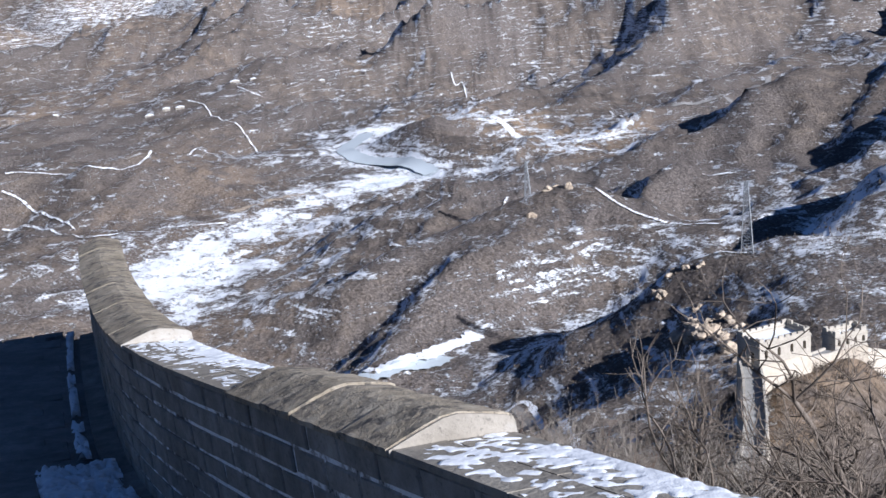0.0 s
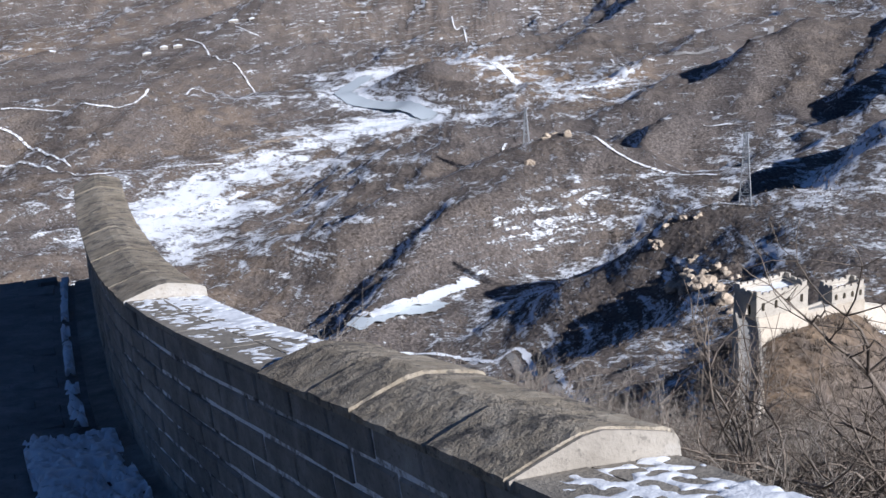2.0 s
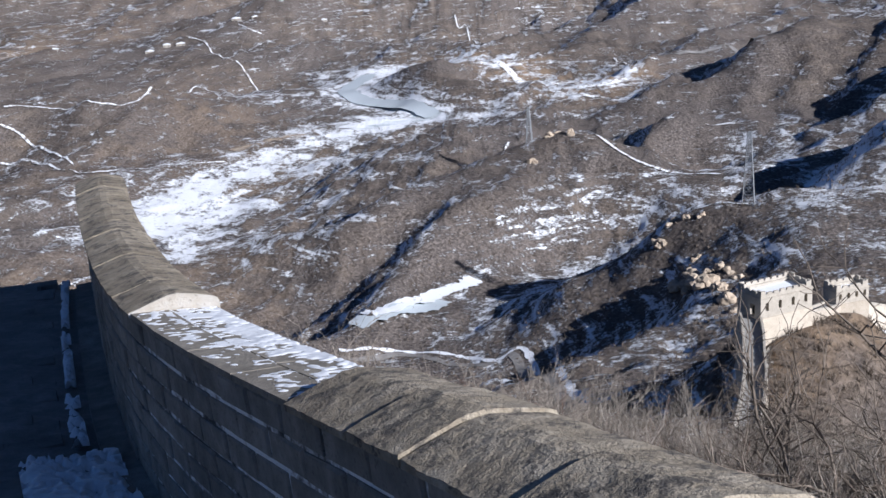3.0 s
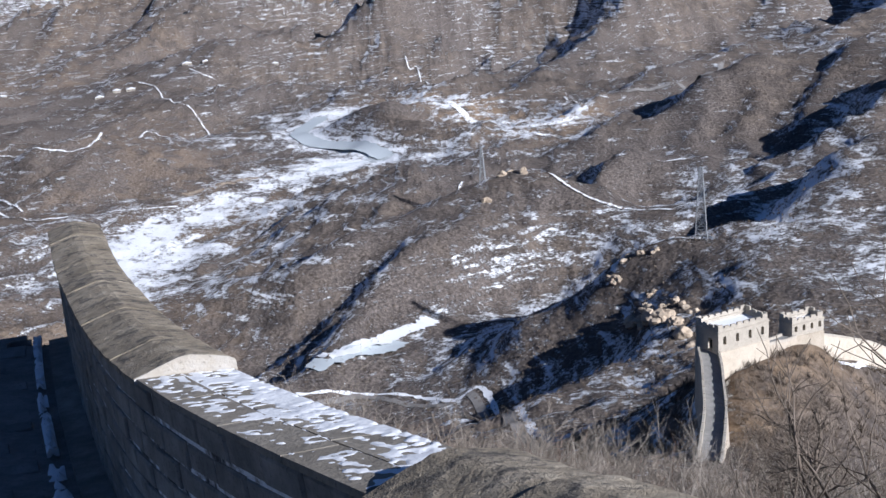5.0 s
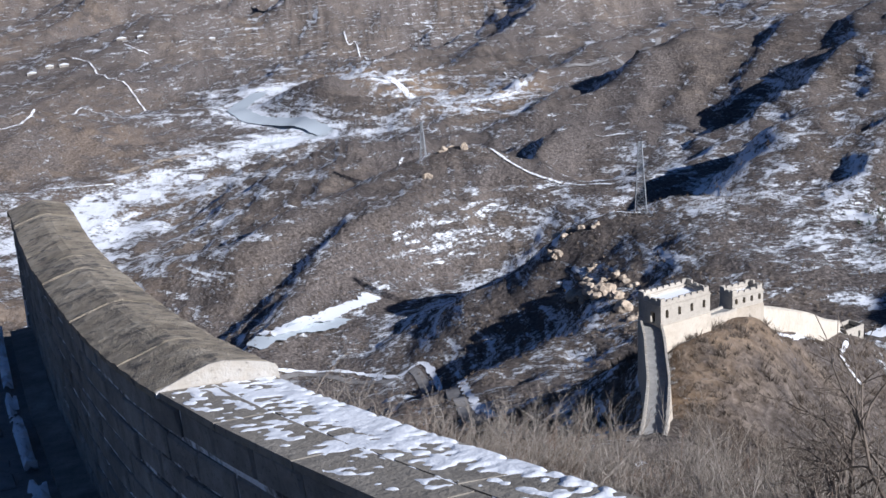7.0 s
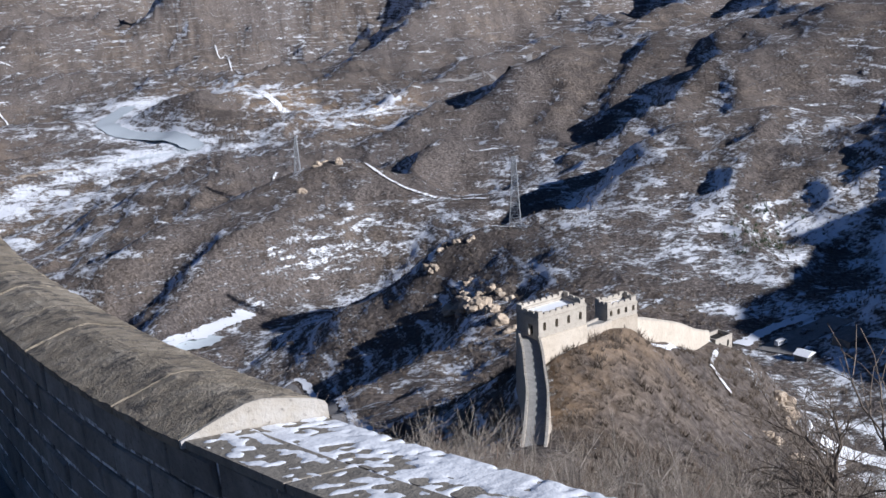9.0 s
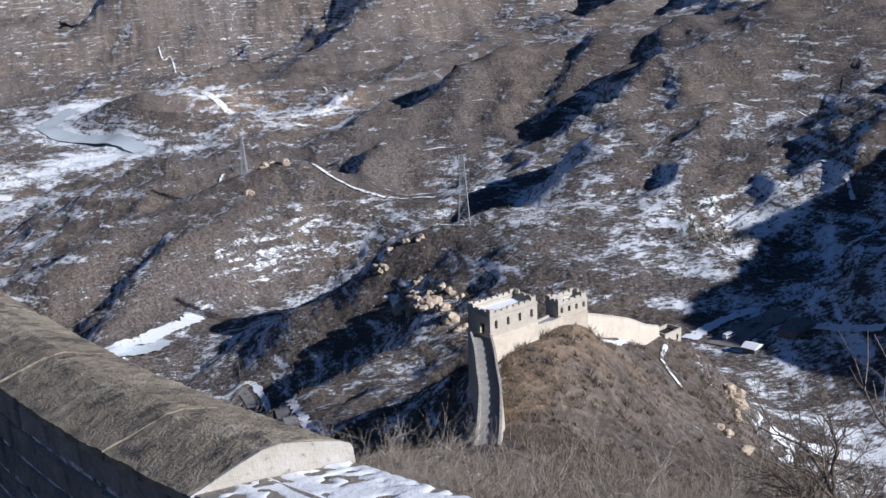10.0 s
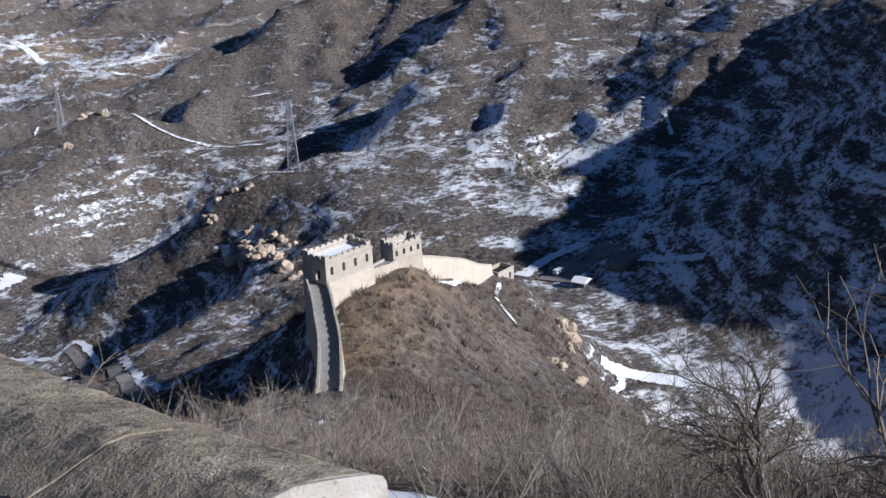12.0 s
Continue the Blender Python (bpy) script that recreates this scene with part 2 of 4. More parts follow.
LAND["back_slope"] = [(-132, 876, -247), (-78, 986, -246), (-21, 1073, -243), (34, 1150, -242), (93, 1190, -240), (145, 1153, -236), (186, 1067, -232)]
LAND["back_spur"] = [(-73, 916, -234), (-38, 968, -227), (0, 1034, -225)]
LAND["mound"] = [(-74, 1459, -247), (-50, 1440, -228), (-7, 1382, -210), (30, 1315, -216), (64, 1284, -238)]
LAND["mound_foot"] = [(-69, 1356, -251), (-5, 1258, -250), (49, 1240, -247), (99, 1259, -245)]
LAND["snow_field"] = [(28, 1577, -246), (114, 1440, -246), (196, 1343, -245), (153, 1306, -245)]
LAND["second_crest"] = [(143, 1092, -228), (171, 1007, -218), (219, 976, -205), (261, 972, -203), (290, 948, -207), (324, 932, -204)]
LAND["second_valley"] = [(128, 986, -229), (149, 939, -229), (176, 913, -229), (215, 893, -229)]
LAND["third_crest"] = [(242, 1204, -225), (285, 1258, -210), (335, 1235, -195), (404, 1272, -182), (452, 1260, -185), (482, 1188, -175)]
LAND["third_valley"] = [(247, 1102, -236), (294, 1098, -236), (327, 1071, -236), (366, 1053, -236)]
LAND["east_crest"] = [(174, 602, -165), (204, 613, -171), (237, 671, -167), (274, 742, -168), (315, 775, -163), (377, 791, -157), (413, 784, -159), (437, 748, -160), (435, 702, -165)]
LAND["east_back"] = [(310, 838, -206), (356, 876, -201), (426, 894, -195), (467, 886, -197), (494, 845, -198), (492, 793, -203)]
LAND["fourth_crest"] = [(370, 947, -185), (432, 997, -175), (487, 1049, -161), (550, 1107, -145), (616, 1118, -137), (661, 1080, -140)]
LAND["fourth_gully"] = [(308, 977, -231), (370, 1027, -221), (425, 1079, -207), (488, 1137, -191)]
LAND["east_spur"] = [(280, 539, -169), (314, 549, -154), (342, 567, -147), (350, 551, -150), (338, 516, -158), (319, 481, -164)]
LAND["pylon_ridge"] = [(29, 689, -244), (77, 650, -224), (105, 621, -198), (120, 605, -178), (144, 596, -169), (157, 593, -171), (177, 570, -165), (191, 542, -163), (194, 511, -167)]
LAND["pylon_face"] = [(164, 527, -167), (180, 479, -165), (55, 592, -223)]
LAND["valley_foot"] = [(8, 571, -238), (47, 526, -230)]
LAND["valley_near"] = [(0, 400, -186), (-10, 480, -222), (60, 400, -172)]
LAND["west_low"] = [(-309, 808, -225), (-356, 983, -236), (-288, 981, -240), (-256, 829, -235), (-201, 852, -246)]
LAND["west_foot"] = [(-419, 1106, -240), (-316, 1083, -244), (-246, 1076, -246)]
LAND["west_hill"] = [(-452, 1202, -205), (-369, 1198, -204), (-290, 1225, -212), (-230, 1248, -223), (-164, 1228, -241)]
LAND["west_dip"] = [(-506, 1346, -233), (-413, 1341, -233), (-324, 1372, -233), (-257, 1397, -233), (-183, 1375, -233)]
LAND["west_second"] = [(-525, 1599, -222), (-404, 1603, -223), (-282, 1599, -233), (-175, 1574, -253)]
LAND["plain"] = [(-683, 1978, -240), (-478, 1869, -238), (-285, 1765, -240), (-111, 1653, -243), (46, 1641, -240), (184, 1504, -240), (270, 1466, -240), (460, 1659, -240), (705, 1807, -240)]
LAND["left_far"] = [(-999, 2942, -240), (-893, 2912, -240), (-994, 3864, -240), (-955, 4268, -240)]
LAND["left_ridge"] = [(-730, 2132, -219), (-649, 2210, -202), (-529, 2345, -178), (-415, 2469, -157), (-274, 2690, -141)]
LAND["left_mount"] = [(-1348, 3449, -170), (-1144, 3417, -173), (-1018, 3456, -217)]
LAND["far_face"] = [(-367, 2021, -211), (-178, 2046, -207), (-81, 1953, -231), (102, 1952, -243)]
LAND["far_crest"] = [(-157, 2349, -187), (-36, 2304, -192), (51, 2304, -174), (112, 2101, -218)]
LAND["far_crest_b"] = [(166, 2048, -231), (262, 2189, -202), (366, 2326, -173), (480, 2305, -174), (576, 2180, -202), (654, 2106, -221)]
LAND["far_crest_c"] = [(161, 2900, -177), (29, 3004, -147), (-183, 3099, -123)]
LAND["far_right"] = [(252, 2141, -223), (377, 2275, -217), (511, 2146, -229), (644, 2058, -229)]
LAND["cliff"] = [(-198, 1137, -247), (-167, 1157, -243), (-136, 1186, -246)]
LAND["high_range"] = [(-1969, 3713, -118), (-1006, 4181, -124), (11, 4201, -141), (690, 3942, -149), (1285, 3583, -152), (1779, 2905, -112), (1922, 2045, -74)]
LAND["skyline"] = [(-3861, 1040, 202), (-3722, 2155, 232), (-3250, 3257, 252), (-2373, 4118, 252), (-1184, 4601, 255), (20, 4751, 220), (1210, 4544, 207), (2226, 3918, 187), (3008, 3082, 161), (3467, 2005, 252), (3646, 647, 252)]
LAND["east_gully"] = [(220, 544, -161), (204, 442, -170), (206, 390, -168), (193, 335, -165), (177, 286, -161), (189, 255, -161), (206, 227, -160)]
LAND["spur"] = [(7, 71, -34), (20, 110, -54), (36, 148, -71), (51, 186, -86), (63, 219, -90), (76, 233, -94), (90, 248, -98), (107, 262, -105), (135, 299, -122), (154, 317, -135)]
LAND["spur_east"] = [(77, 230, -91), (86, 243, -96), (73, 233, -90), (83, 247, -95), (64, 203, -93), (79, 226, -100), (110, 253, -112), (132, 265, -125), (79, 197, -100), (109, 222, -120)]
LAND["spur_west"] = [(50, 222, -109), (32, 210, -106), (41, 299, -142)]
LAND["dark_slope"] = [(266, 396, -154), (318, 433, -153), (420, 505, -115), (398, 431, -106), (360, 514, -147)]
LAND["dark_crest"] = [(276, 194, -111), (380, 269, -54), (494, 343, -32), (622, 445, -30), (782, 544, -40), (901, 706, -60)]
LAND["south_east"] = [(168, 152, -135), (237, 90, -126), (302, 5, -113), (274, -122, -83), (227, -264, 2), (485, 134, -28)]
LAND["near_slope"] = [(2, 121, -57), (1, 201, -99), (0, 301, -140), (33, 80, -49), (56, 102, -69), (71, 93, -67), (133, 158, -124), (89, 55, -58)]
LAND["west_slope"] = [(-11, 59, -29), (-37, 114, -66), (-43, 216, -113), (-107, 386, -186), (-150, 540, -223), (-84, 55, -38), (-198, 5, -58), (-280, 287, -158)]
LAND["behind"] = [(2, -55, 10), (2, -195, 32), (77, -125, 12), (-73, -125, 12), (2, -445, 62), (-344, -195, -18), (-894, -74, -58), (790, -134, -18)]
LAND["spur_edge"] = [(154, 295, -136), (144, 266, -134), (134, 241, -131), (122, 215, -123)]
LAND["spur_foot"] = [(174, 323, -159), (166, 287, -161), (156, 252, -159)]
LAND["shoulder"] = [(5, 31, -10), (11, 25, -9), (17, 18, -9), (21, 8, -8)]
PATH_CREST = [(105, 621), (120, 605), (144, 596), (157, 593)]
VAN, CAR_A, CAR_B = (206, 392), (219, 398), (211, 380)
SNOW_SPOTS = [(4.0, 16.8, 2.2), (5.0, 14.6, 1.8), (3.2, 19.0, 1.5)]
TREES = [(6.05, 13.4, 4.4, 4, (0.1, 0.0)), (6.9, 14.2, 5.2, 9, (-0.1, 0.1)), (8.8, 16.8, 5.4, 2, (0.1, 0.1)), (10.2, 17.2, 6.0, 7, (-0.15, 0.0)), (12.6, 17.6, 6.0, 15, (0.0, -0.1)), (8.6, 11.6, 5.0, 5, (0.1, -0.1)),
         (10.4, 13.2, 5.4, 31, (-0.1, 0.0)), (5.1, 31.0, 3.6, 8, (0.0, 0.0)), (2.6, 28.0, 3.4, 6, (0.0, 0.0)), (13.5, 21.0, 6.2, 19, (0.1, 0.0)), (9.0, 8.6, 4.6, 23, (0.0, 0.1)), (15.5, 19.0, 6.0, 27, (-0.1, -0.1)), (9.6, 19.6, 4.8, 41, (0.1, 0.1)), (11.6, 20.6, 5.6, 43, (0.0, 0.1)), (14.4, 16.8, 5.6, 47, (-0.1, 0.1)), (7.4, 11.0, 4.4, 53, (0.1, 0.0)), (11.8, 15.4, 5.2, 59, (0.1, -0.1)), (7.9, 12.4, 6.2, 61, (0.05, 0.0)), (8.8, 13.2, 6.6, 67, (0.1, 0.1)), (7.3, 12.0, 5.4, 71, (-0.1, 0.0)), (9.3, 12.2, 6.4, 73, (0.0, 0.1)), (8.3, 10.4, 5.4, 79, (0.05, -0.1))]
TRACKS = {}
TRACKS["path1"] = [(-42, 904), (-10, 880), (20, 905), (45, 950), (58, 1004)]
TRACKS["path2"] = [(117, 897), (136, 854), (160, 830), (196, 812)]
TRACKS["path3"] = [(219, 976), (261, 972), (290, 948), (324, 932)]
TRACKS["path5"] = [(315, 775), (377, 791), (413, 784), (437, 748), (435, 702)]
TRACKS["left1"] = [(-441, 1205), (-394, 1221), (-342, 1200), (-305, 1246), (-312, 1508), (-224, 1449)]
TRACKS["left2"] = [(-437, 1178), (-415, 1167), (-373, 1119), (-338, 1071)]
TRACKS["left3"] = [(-425, 1127), (-390, 1113), (-327, 1034), (-293, 1036), (-249, 1064), (-202, 1089)]
TRACKS["left4"] = [(-312, 1915), (-291, 1891), (-274, 1894)]
TRACKS["left5"] = [(-379, 1835), (-347, 1802), (-304, 1671), (-263, 1619), (-188, 1444)]
TRACKS["far1"] = [(32, 2053), (37, 2024), (53, 2010), (58, 1687)]
TRACKS["far2"] = [(229, 1557), (235, 1417), (260, 1403)]
TRACKS["ridge"] = [(280, 539), (314, 549), (342, 567), (350, 551), (338, 516)]
TRACKS["saddle"] = [(174, 602), (204, 613), (237, 671)]
TRACKS["darkpath"] = [(288, 452), (304, 461), (320, 462), (340, 464)]
TRACKS["spurpath"] = [(93, 248), (102, 256), (109, 263), (130, 296), (135, 298)]
TRACKS["spurpath2"] = [(133, 290), (124, 273), (122, 264), (123, 258)]

def resample(points, gap):
    p = np.array(points, dtype=float)
    out = [p[:1]]
    for a, b in zip(p[:-1], p[1:]):
        n = max(1, int(np.hypot(*(b - a)[:2]) / gap))
        out.append(a + (b - a) * np.linspace(0, 1, n + 1)[1:, None])
    return np.vstack(out)


def line_distance(x, y, points):
    """Distance in plan from many places to a polyline."""
    best = np.full(np.shape(x), 1e9)
    p = np.array(points, dtype=float)
    for a, b in zip(p[:-1], p[1:]):
        dx, dy = b[0] - a[0], b[1] - a[1]
        k = np.clip(((x - a[0]) * dx + (y - a[1]) * dy) / (dx * dx + dy * dy + 1e-9), 0, 1)
        best = np.minimum(best, np.hypot(x - a[0] - k * dx, y - a[1] - k * dy))
    return best


# the wall's line on its inner face, at the foot of the coping
WALL = [(10.8, -7.7, 6.2), (7.16, -0.65, 4.45), (3.947, 5.57, 3.018), (1.792, 9.747, 2.122), (0.43, 13.4, 1.57), (-0.751, 17.21, 1.06), (-1.9, 21.2, -1.3), (-3.9, 28, -7), (-6.7, 38, -15.5)]
PARAPET = 1.15


def spline(points, per=24):
    p = [np.array(q, dtype=float) for q in points]
    p = [2 * p[0] - p[1]] + p + [2 * p[-1] - p[-2]]
    out = []
    for i in range(1, len(p) - 2):
        for t in np.linspace(0, 1, per, endpoint=False):
            a, b, c, d = p[i - 1:i + 3]
            out.append(0.5 * (2 * b + (c - a) * t + (2 * a - 5 * b + 4 * c - d) * t * t + (3 * b - a - 3 * c + d) * t ** 3))
    out.append(p[-2])
    return np.array(out)


WALL_PTS = spline(WALL)
WALL_S = np.concatenate([[0], np.cumsum(np.linalg.norm(np.diff(WALL_PTS, axis=0), axis=1))])
S_A = WALL_S[48]  # the joint at which the first long coping ends
WALL_S = WALL_S - S_A
S_B, S_F = WALL_S[72], WALL_S[120]


def wall_at(s, side=0.0, up=0.0):
    """A place on the wall: metres along it, to the right of its inner face, and above the coping's foot."""
    p = np.array([np.interp(s, WALL_S, WALL_PTS[:, i]) for i in range(3)])
    a = np.array([np.interp(s - 0.15, WALL_S, WALL_PTS[:, i]) for i in range(3)])
    b = np.array([np.interp(s + 0.15, WALL_S, WALL_PTS[:, i]) for i in range(3)])
    d = (b - a)[:2] / np.hypot(*(b - a)[:2])
    return Vector((p[0] + d[1] * side, p[1] - d[0] * side, p[2] + up))


def wall_frame(s, side=0.0, up=0.0, square=False):
    """Local x to the right, y along the wall and its slope, z up."""
    o, a, b = wall_at(s, side, up), wall_at(s - 0.1), wall_at(s + 0.1)
    y = (b - a).normalized()
    x = Vector((y.y, -y.x, 0)).normalized()
    z = x.cross(y)
    m = Matrix((x if square else x - 0.14 * y - 0.1 * z, y, z)).transposed().to_4x4()  # set slightly askew and falling outwards
    m.translation = o
    return m


ctrl = np.vstack([resample(v, 45 if max(np.hypot(q[0], q[1]) for q in v) < 1000 else 110) for v in LAND.values()]
                 + [np.array([[p[0] + s, p[1] + s * 0.4, p[2] - PARAPET - (2.1 if s > 0 else 3.0)] for p in WALL for s in (3.0, -6.0)])])
keep = []
for i, p in enumerate(ctrl):  # points that all but coincide would spoil the system
    if all((p[0] - ctrl[j][0]) ** 2 + (p[1] - ctrl[j][1]) ** 2 > 49 for j in keep):
        keep.append(i)
ctrl = ctrl[keep]


def kernel(x, y, cx, cy):
    return np.sqrt((x - cx) ** 2 + (y - cy) ** 2 + 25.0)


n_c = len(ctrl)
system = np.zeros((n_c + 3, n_c + 3))
system[:n_c, :n_c] = kernel(ctrl[:, None, 0], ctrl[:, None, 1], ctrl[None, :, 0], ctrl[None, :, 1])
poly = np.c_[np.ones(n_c), ctrl[:, :2] / 1000]
system[:n_c, n_c:], system[n_c:, :n_c] = poly, poly.T
weights = np.linalg.solve(system + np.diag([-1.0] * n_c + [0] * 3), np.r_[ctrl[:, 2], 0, 0, 0])


def height(x, y):
    """The ground's height at many places."""
    x, y = np.asarray(x, dtype=float), np.asarray(y, dtype=float)
    z = weights[n_c] + weights[n_c + 1] * x / 1000 + weights[n_c + 2] * y / 1000
    for w, (cx, cy, _) in zip(weights, ctrl):
        z = z + w * kernel(x, y, cx, cy)
    r = np.hypot(x, y)
    floor = np.minimum(line_distance(x, y, LAND["river"]), line_distance(x, y, LAND["stream"]) * 1.6)
    floor = np.minimum(floor, np.minimum(line_distance(x, y, LAND["east_gully"][1:5]) * 1.1, line_distance(x, y, LAND["valley_foot"][:3]) * 1.4))
    calm = np.clip((floor - 12) / 80, 0.1, 1) * np.clip((r - 25) / 160, 0, 1)
    calm = calm * np.clip((line_distance(x, y, LAND["spur"][3:]) - 8) / 50, 0.05, 1)
    calm = calm * np.clip(line_distance(x, y, LAND["pylon_ridge"]) / 60, 0.15, 1)
    calm = calm * np.clip(np.minimum(line_distance(x, y, LAND["terrace_crest"]), line_distance(x, y, LAND["east_crest"])) / 50, 0.2, 1)
    flat = np.minimum(line_distance(x, y, LAND["plain"]), np.minimum(line_distance(x, y, LAND["left_far"]), line_distance(x, y, LAND["snow_field"]) * 1.5))
    across, along = 0.83 * x - 0.55 * y, (0.55 * x + 0.83 * y) / 2.3  # spurs and gullies run north-east
    z = z + calm * 12.0 * (fractal(across, along, 190, 5, 3, 0.5, True) - 0.9) * np.clip((r - 120) / 450, 0.25, 1.3)
    z = z + np.clip((r - 1500) / 700, 0, 1) * np.clip((flat - 60) / 380, 0.05, 1) * 85 * (fractal(across, along, 400, 5, 5, 0.5, True) - 0.9)
    z = z + np.maximum(calm, 0.4 * np.clip((r - 350) / 200, 0, 1)) * 2.2 * fractal(x, y, 26, 3, 11, 0.55) * np.clip(1.6 - r / 1500, 0.2, 1)
    z = z + np.clip((r - 6) / 30, 0, 1) * 0.35 * fractal(x, y, 5, 2, 23)
    return z


def axis(lo, hi, near, step):
    return near * np.sinh(np.arange(math.asinh(lo / near), math.asinh(hi / near) + step, step))


gx, gy = axis(-2700, 3700, 60, 0.0128) + 20, axis(-600, 4850, 60, 0.0115) + 30
GX, GY = np.meshgrid(gx, gy)
GZ = height(GX, GY)
# keep the ground below the wall's deck
near = line_distance(GX, GY, WALL)
cap = np.full(GX.shape, 1e9)
for s in np.arange(WALL_S[0], WALL_S[-1], 0.8):
    p = wall_at(s, -2.0)
    cap = np.where(np.hypot(GX - p.x, GY - p.y) < 4.2, np.minimum(cap, p.z - PARAPET - 1.0), cap)
GZ = np.minimum(GZ, cap)
rows_n, cols_n = GX.shape
idx = np.arange(rows_n * cols_n).reshape(rows_n, cols_n)
quads = np.stack([idx[:-1, :-1], idx[:-1, 1:], idx[1:, 1:], idx[1:, :-1]], -1).reshape(-1, 4)
ground = tagged(arrays("ground", np.stack([GX, GY, GZ], -1).reshape(-1, 3), quads, M_GROUND), "brown winter hills with scrub and patches of thin snow", "ground", kind="structure")
ground.data.shade_smooth()


def ground_z(x, y):
    """The height of the mesh itself at one place."""
    i, j = int(np.clip(np.searchsorted(gx, x) - 1, 0, cols_n - 2)), int(np.clip(np.searchsorted(gy, y) - 1, 0, rows_n - 2))
    u, v = (x - gx[i]) / (gx[i + 1] - gx[i]), (y - gy[j]) / (gy[j + 1] - gy[j])
    return float((GZ[j, i] * (1 - u) + GZ[j, i + 1] * u) * (1 - v) + (GZ[j + 1, i] * (1 - u) + GZ[j + 1, i + 1] * u) * v)


def spread(name, values):
    a = ground.data.attributes.new(name, "FLOAT", "POINT")
    a.data.foreach_set("value", np.asarray(values, dtype=np.float32).ravel())


# snow keeps on the valley floors and on slopes that lean away from the sun
sx, sy = np.gradient(GZ, gx, axis=1), np.gradient(GZ, gy, axis=0)
lean = (-sx * sun_way.x - sy * sun_way.y) / np.hypot(sun_way.x, sun_way.y)
d_river, d_stream = line_distance(GX, GY, LAND["river"]), line_distance(GX, GY, LAND["stream"])
d_gully, d_dark = line_distance(GX, GY, LAND["east_gully"]), line_distance(GX, GY, LAND["dark_slope"])
far_r = np.hypot(GX, GY)
snow = 0.205 + 0.045 * fractal(GX, GY, 260, 4, 41) + np.clip(-lean, -0.25, 0.6) * 0.24
# extra snow on left_far and past 1 km also stands for distance haze
snow += 0.10 * np.exp(-(d_river / 22) ** 2) + 0.085 * np.exp(-(d_river / 80) ** 2) + 0.06 * np.exp(-(d_river / 190) ** 2) + 0.1 * np.exp(-(line_distance(GX, GY, LAND["left_far"]) / 350) ** 2) + 0.055 * np.clip((far_r - 1000) / 900, 0, 1)
snow += 0.03 * np.exp(-(d_stream / 70) ** 2) + 0.10 * np.exp(-(d_gully / 60) ** 2)
snow += 0.12 * np.exp(-(line_distance(GX, GY, LAND["snow_field"]) / 60) ** 2)
snow += 0.01 * np.exp(-(line_distance(GX, GY, LAND["terrace_face"]) / 70) ** 2)
snow += 0.075 * np.exp(-(line_distance(GX, GY, LAND["east_crest"]) / 110) ** 2) + 0.085 * np.exp(-(line_distance(GX, GY, LAND["east_spur"]) / 90) ** 2)
snow -= 0.07 * np.exp(-(line_distance(GX, GY, LAND["pylon_face"][1:3] + LAND["pylon_ridge"][7:]) / 55) ** 2)
snow -= 0.12 * np.clip(1 - far_r / 160, 0, 1) + 0.14 * np.exp(-(line_distance(GX, GY, LAND["mound"][1:4]) / 45) ** 2)
snow -= 0.035 * np.exp(-(line_distance(GX, GY, LAND["spur_east"]) / 70) ** 2)
snow -= 0.05 * np.exp(-(line_distance(GX, GY, LAND["dark_slope"]) / 110) ** 2)
for pts, wide, much in (
    ([(40, 749), (65, 779), (84, 800), (111, 825)], 15, 0.14), ([(63, 763), (94, 787), (115, 825)], 12, 0.14), ([(-114, 784), (-91, 804)], 12, 0.14),
    ([(237, 942), (255, 937)], 12, 0.16), ([(133, 793), (159, 824)], 9, 0.16), ([(-212, 879), (-214, 1003)], 40, 0.12), ([(-163, 936), (-128, 990), (-113, 1042)], 40, 0.12),
    ([(-129, 846), (-98, 881), (-84, 927)], 18, 0.10), ([(333, 579), (334, 551), (326, 516), (285, 541)], 18, 0.14), ([(28, 551), (57, 549), (89, 541), (70, 330)], 26, 0.15), ([(47, 594), (95, 754), (132, 765)], 34, 0.12), ([(13, 608), (43, 698)], 24, 0.10),
    ([(79, 762), (115, 602)], 18, 0.06), ([(427, 803), (411, 769), (360, 670)], 9, 0.30), ([(460, 848), (455, 812), (436, 761), (390, 680)], 8, 0.26),
    ([(-447, 1222), (-341, 1079)], 60, 0.05), ([(220, 420), (262, 500), (285, 541)], 25, 0.10), ([(175, 300), (215, 262), (240, 230)], 34, 0.17), ([(190, 255), (200, 215), (210, 180)], 30, 0.2)):
    snow += 0.45 * much * np.exp(-(line_distance(GX, GY, pts) / wide) ** 2)
spread("snow", snow)
spread("ice", 0.85 * np.exp(-(d_river / 14) ** 4) * (0.5 + 0.5 * np.clip((GY - 1180) / 60, 0, 1)))
spread("rock", 0.62 * np.exp(-(line_distance(GX, GY, LAND["cliff"]) / 16) ** 2) + 0.25 * np.clip((np.hypot(sx, sy) - 0.75) / 0.4, 0, 1))
spread("earth", 0.55 * np.exp(-(line_distance(GX, GY, LAND["snow_field"]) / 70) ** 2) + 0.5 * np.exp(-(line_distance(GX, GY, [(60, 205), (75, 225), (98, 250)]) / 9) ** 2)
       + 0.35 * np.clip(fractal(GX, GY, 400, 3, 77) * (GX < -100), 0, 1))


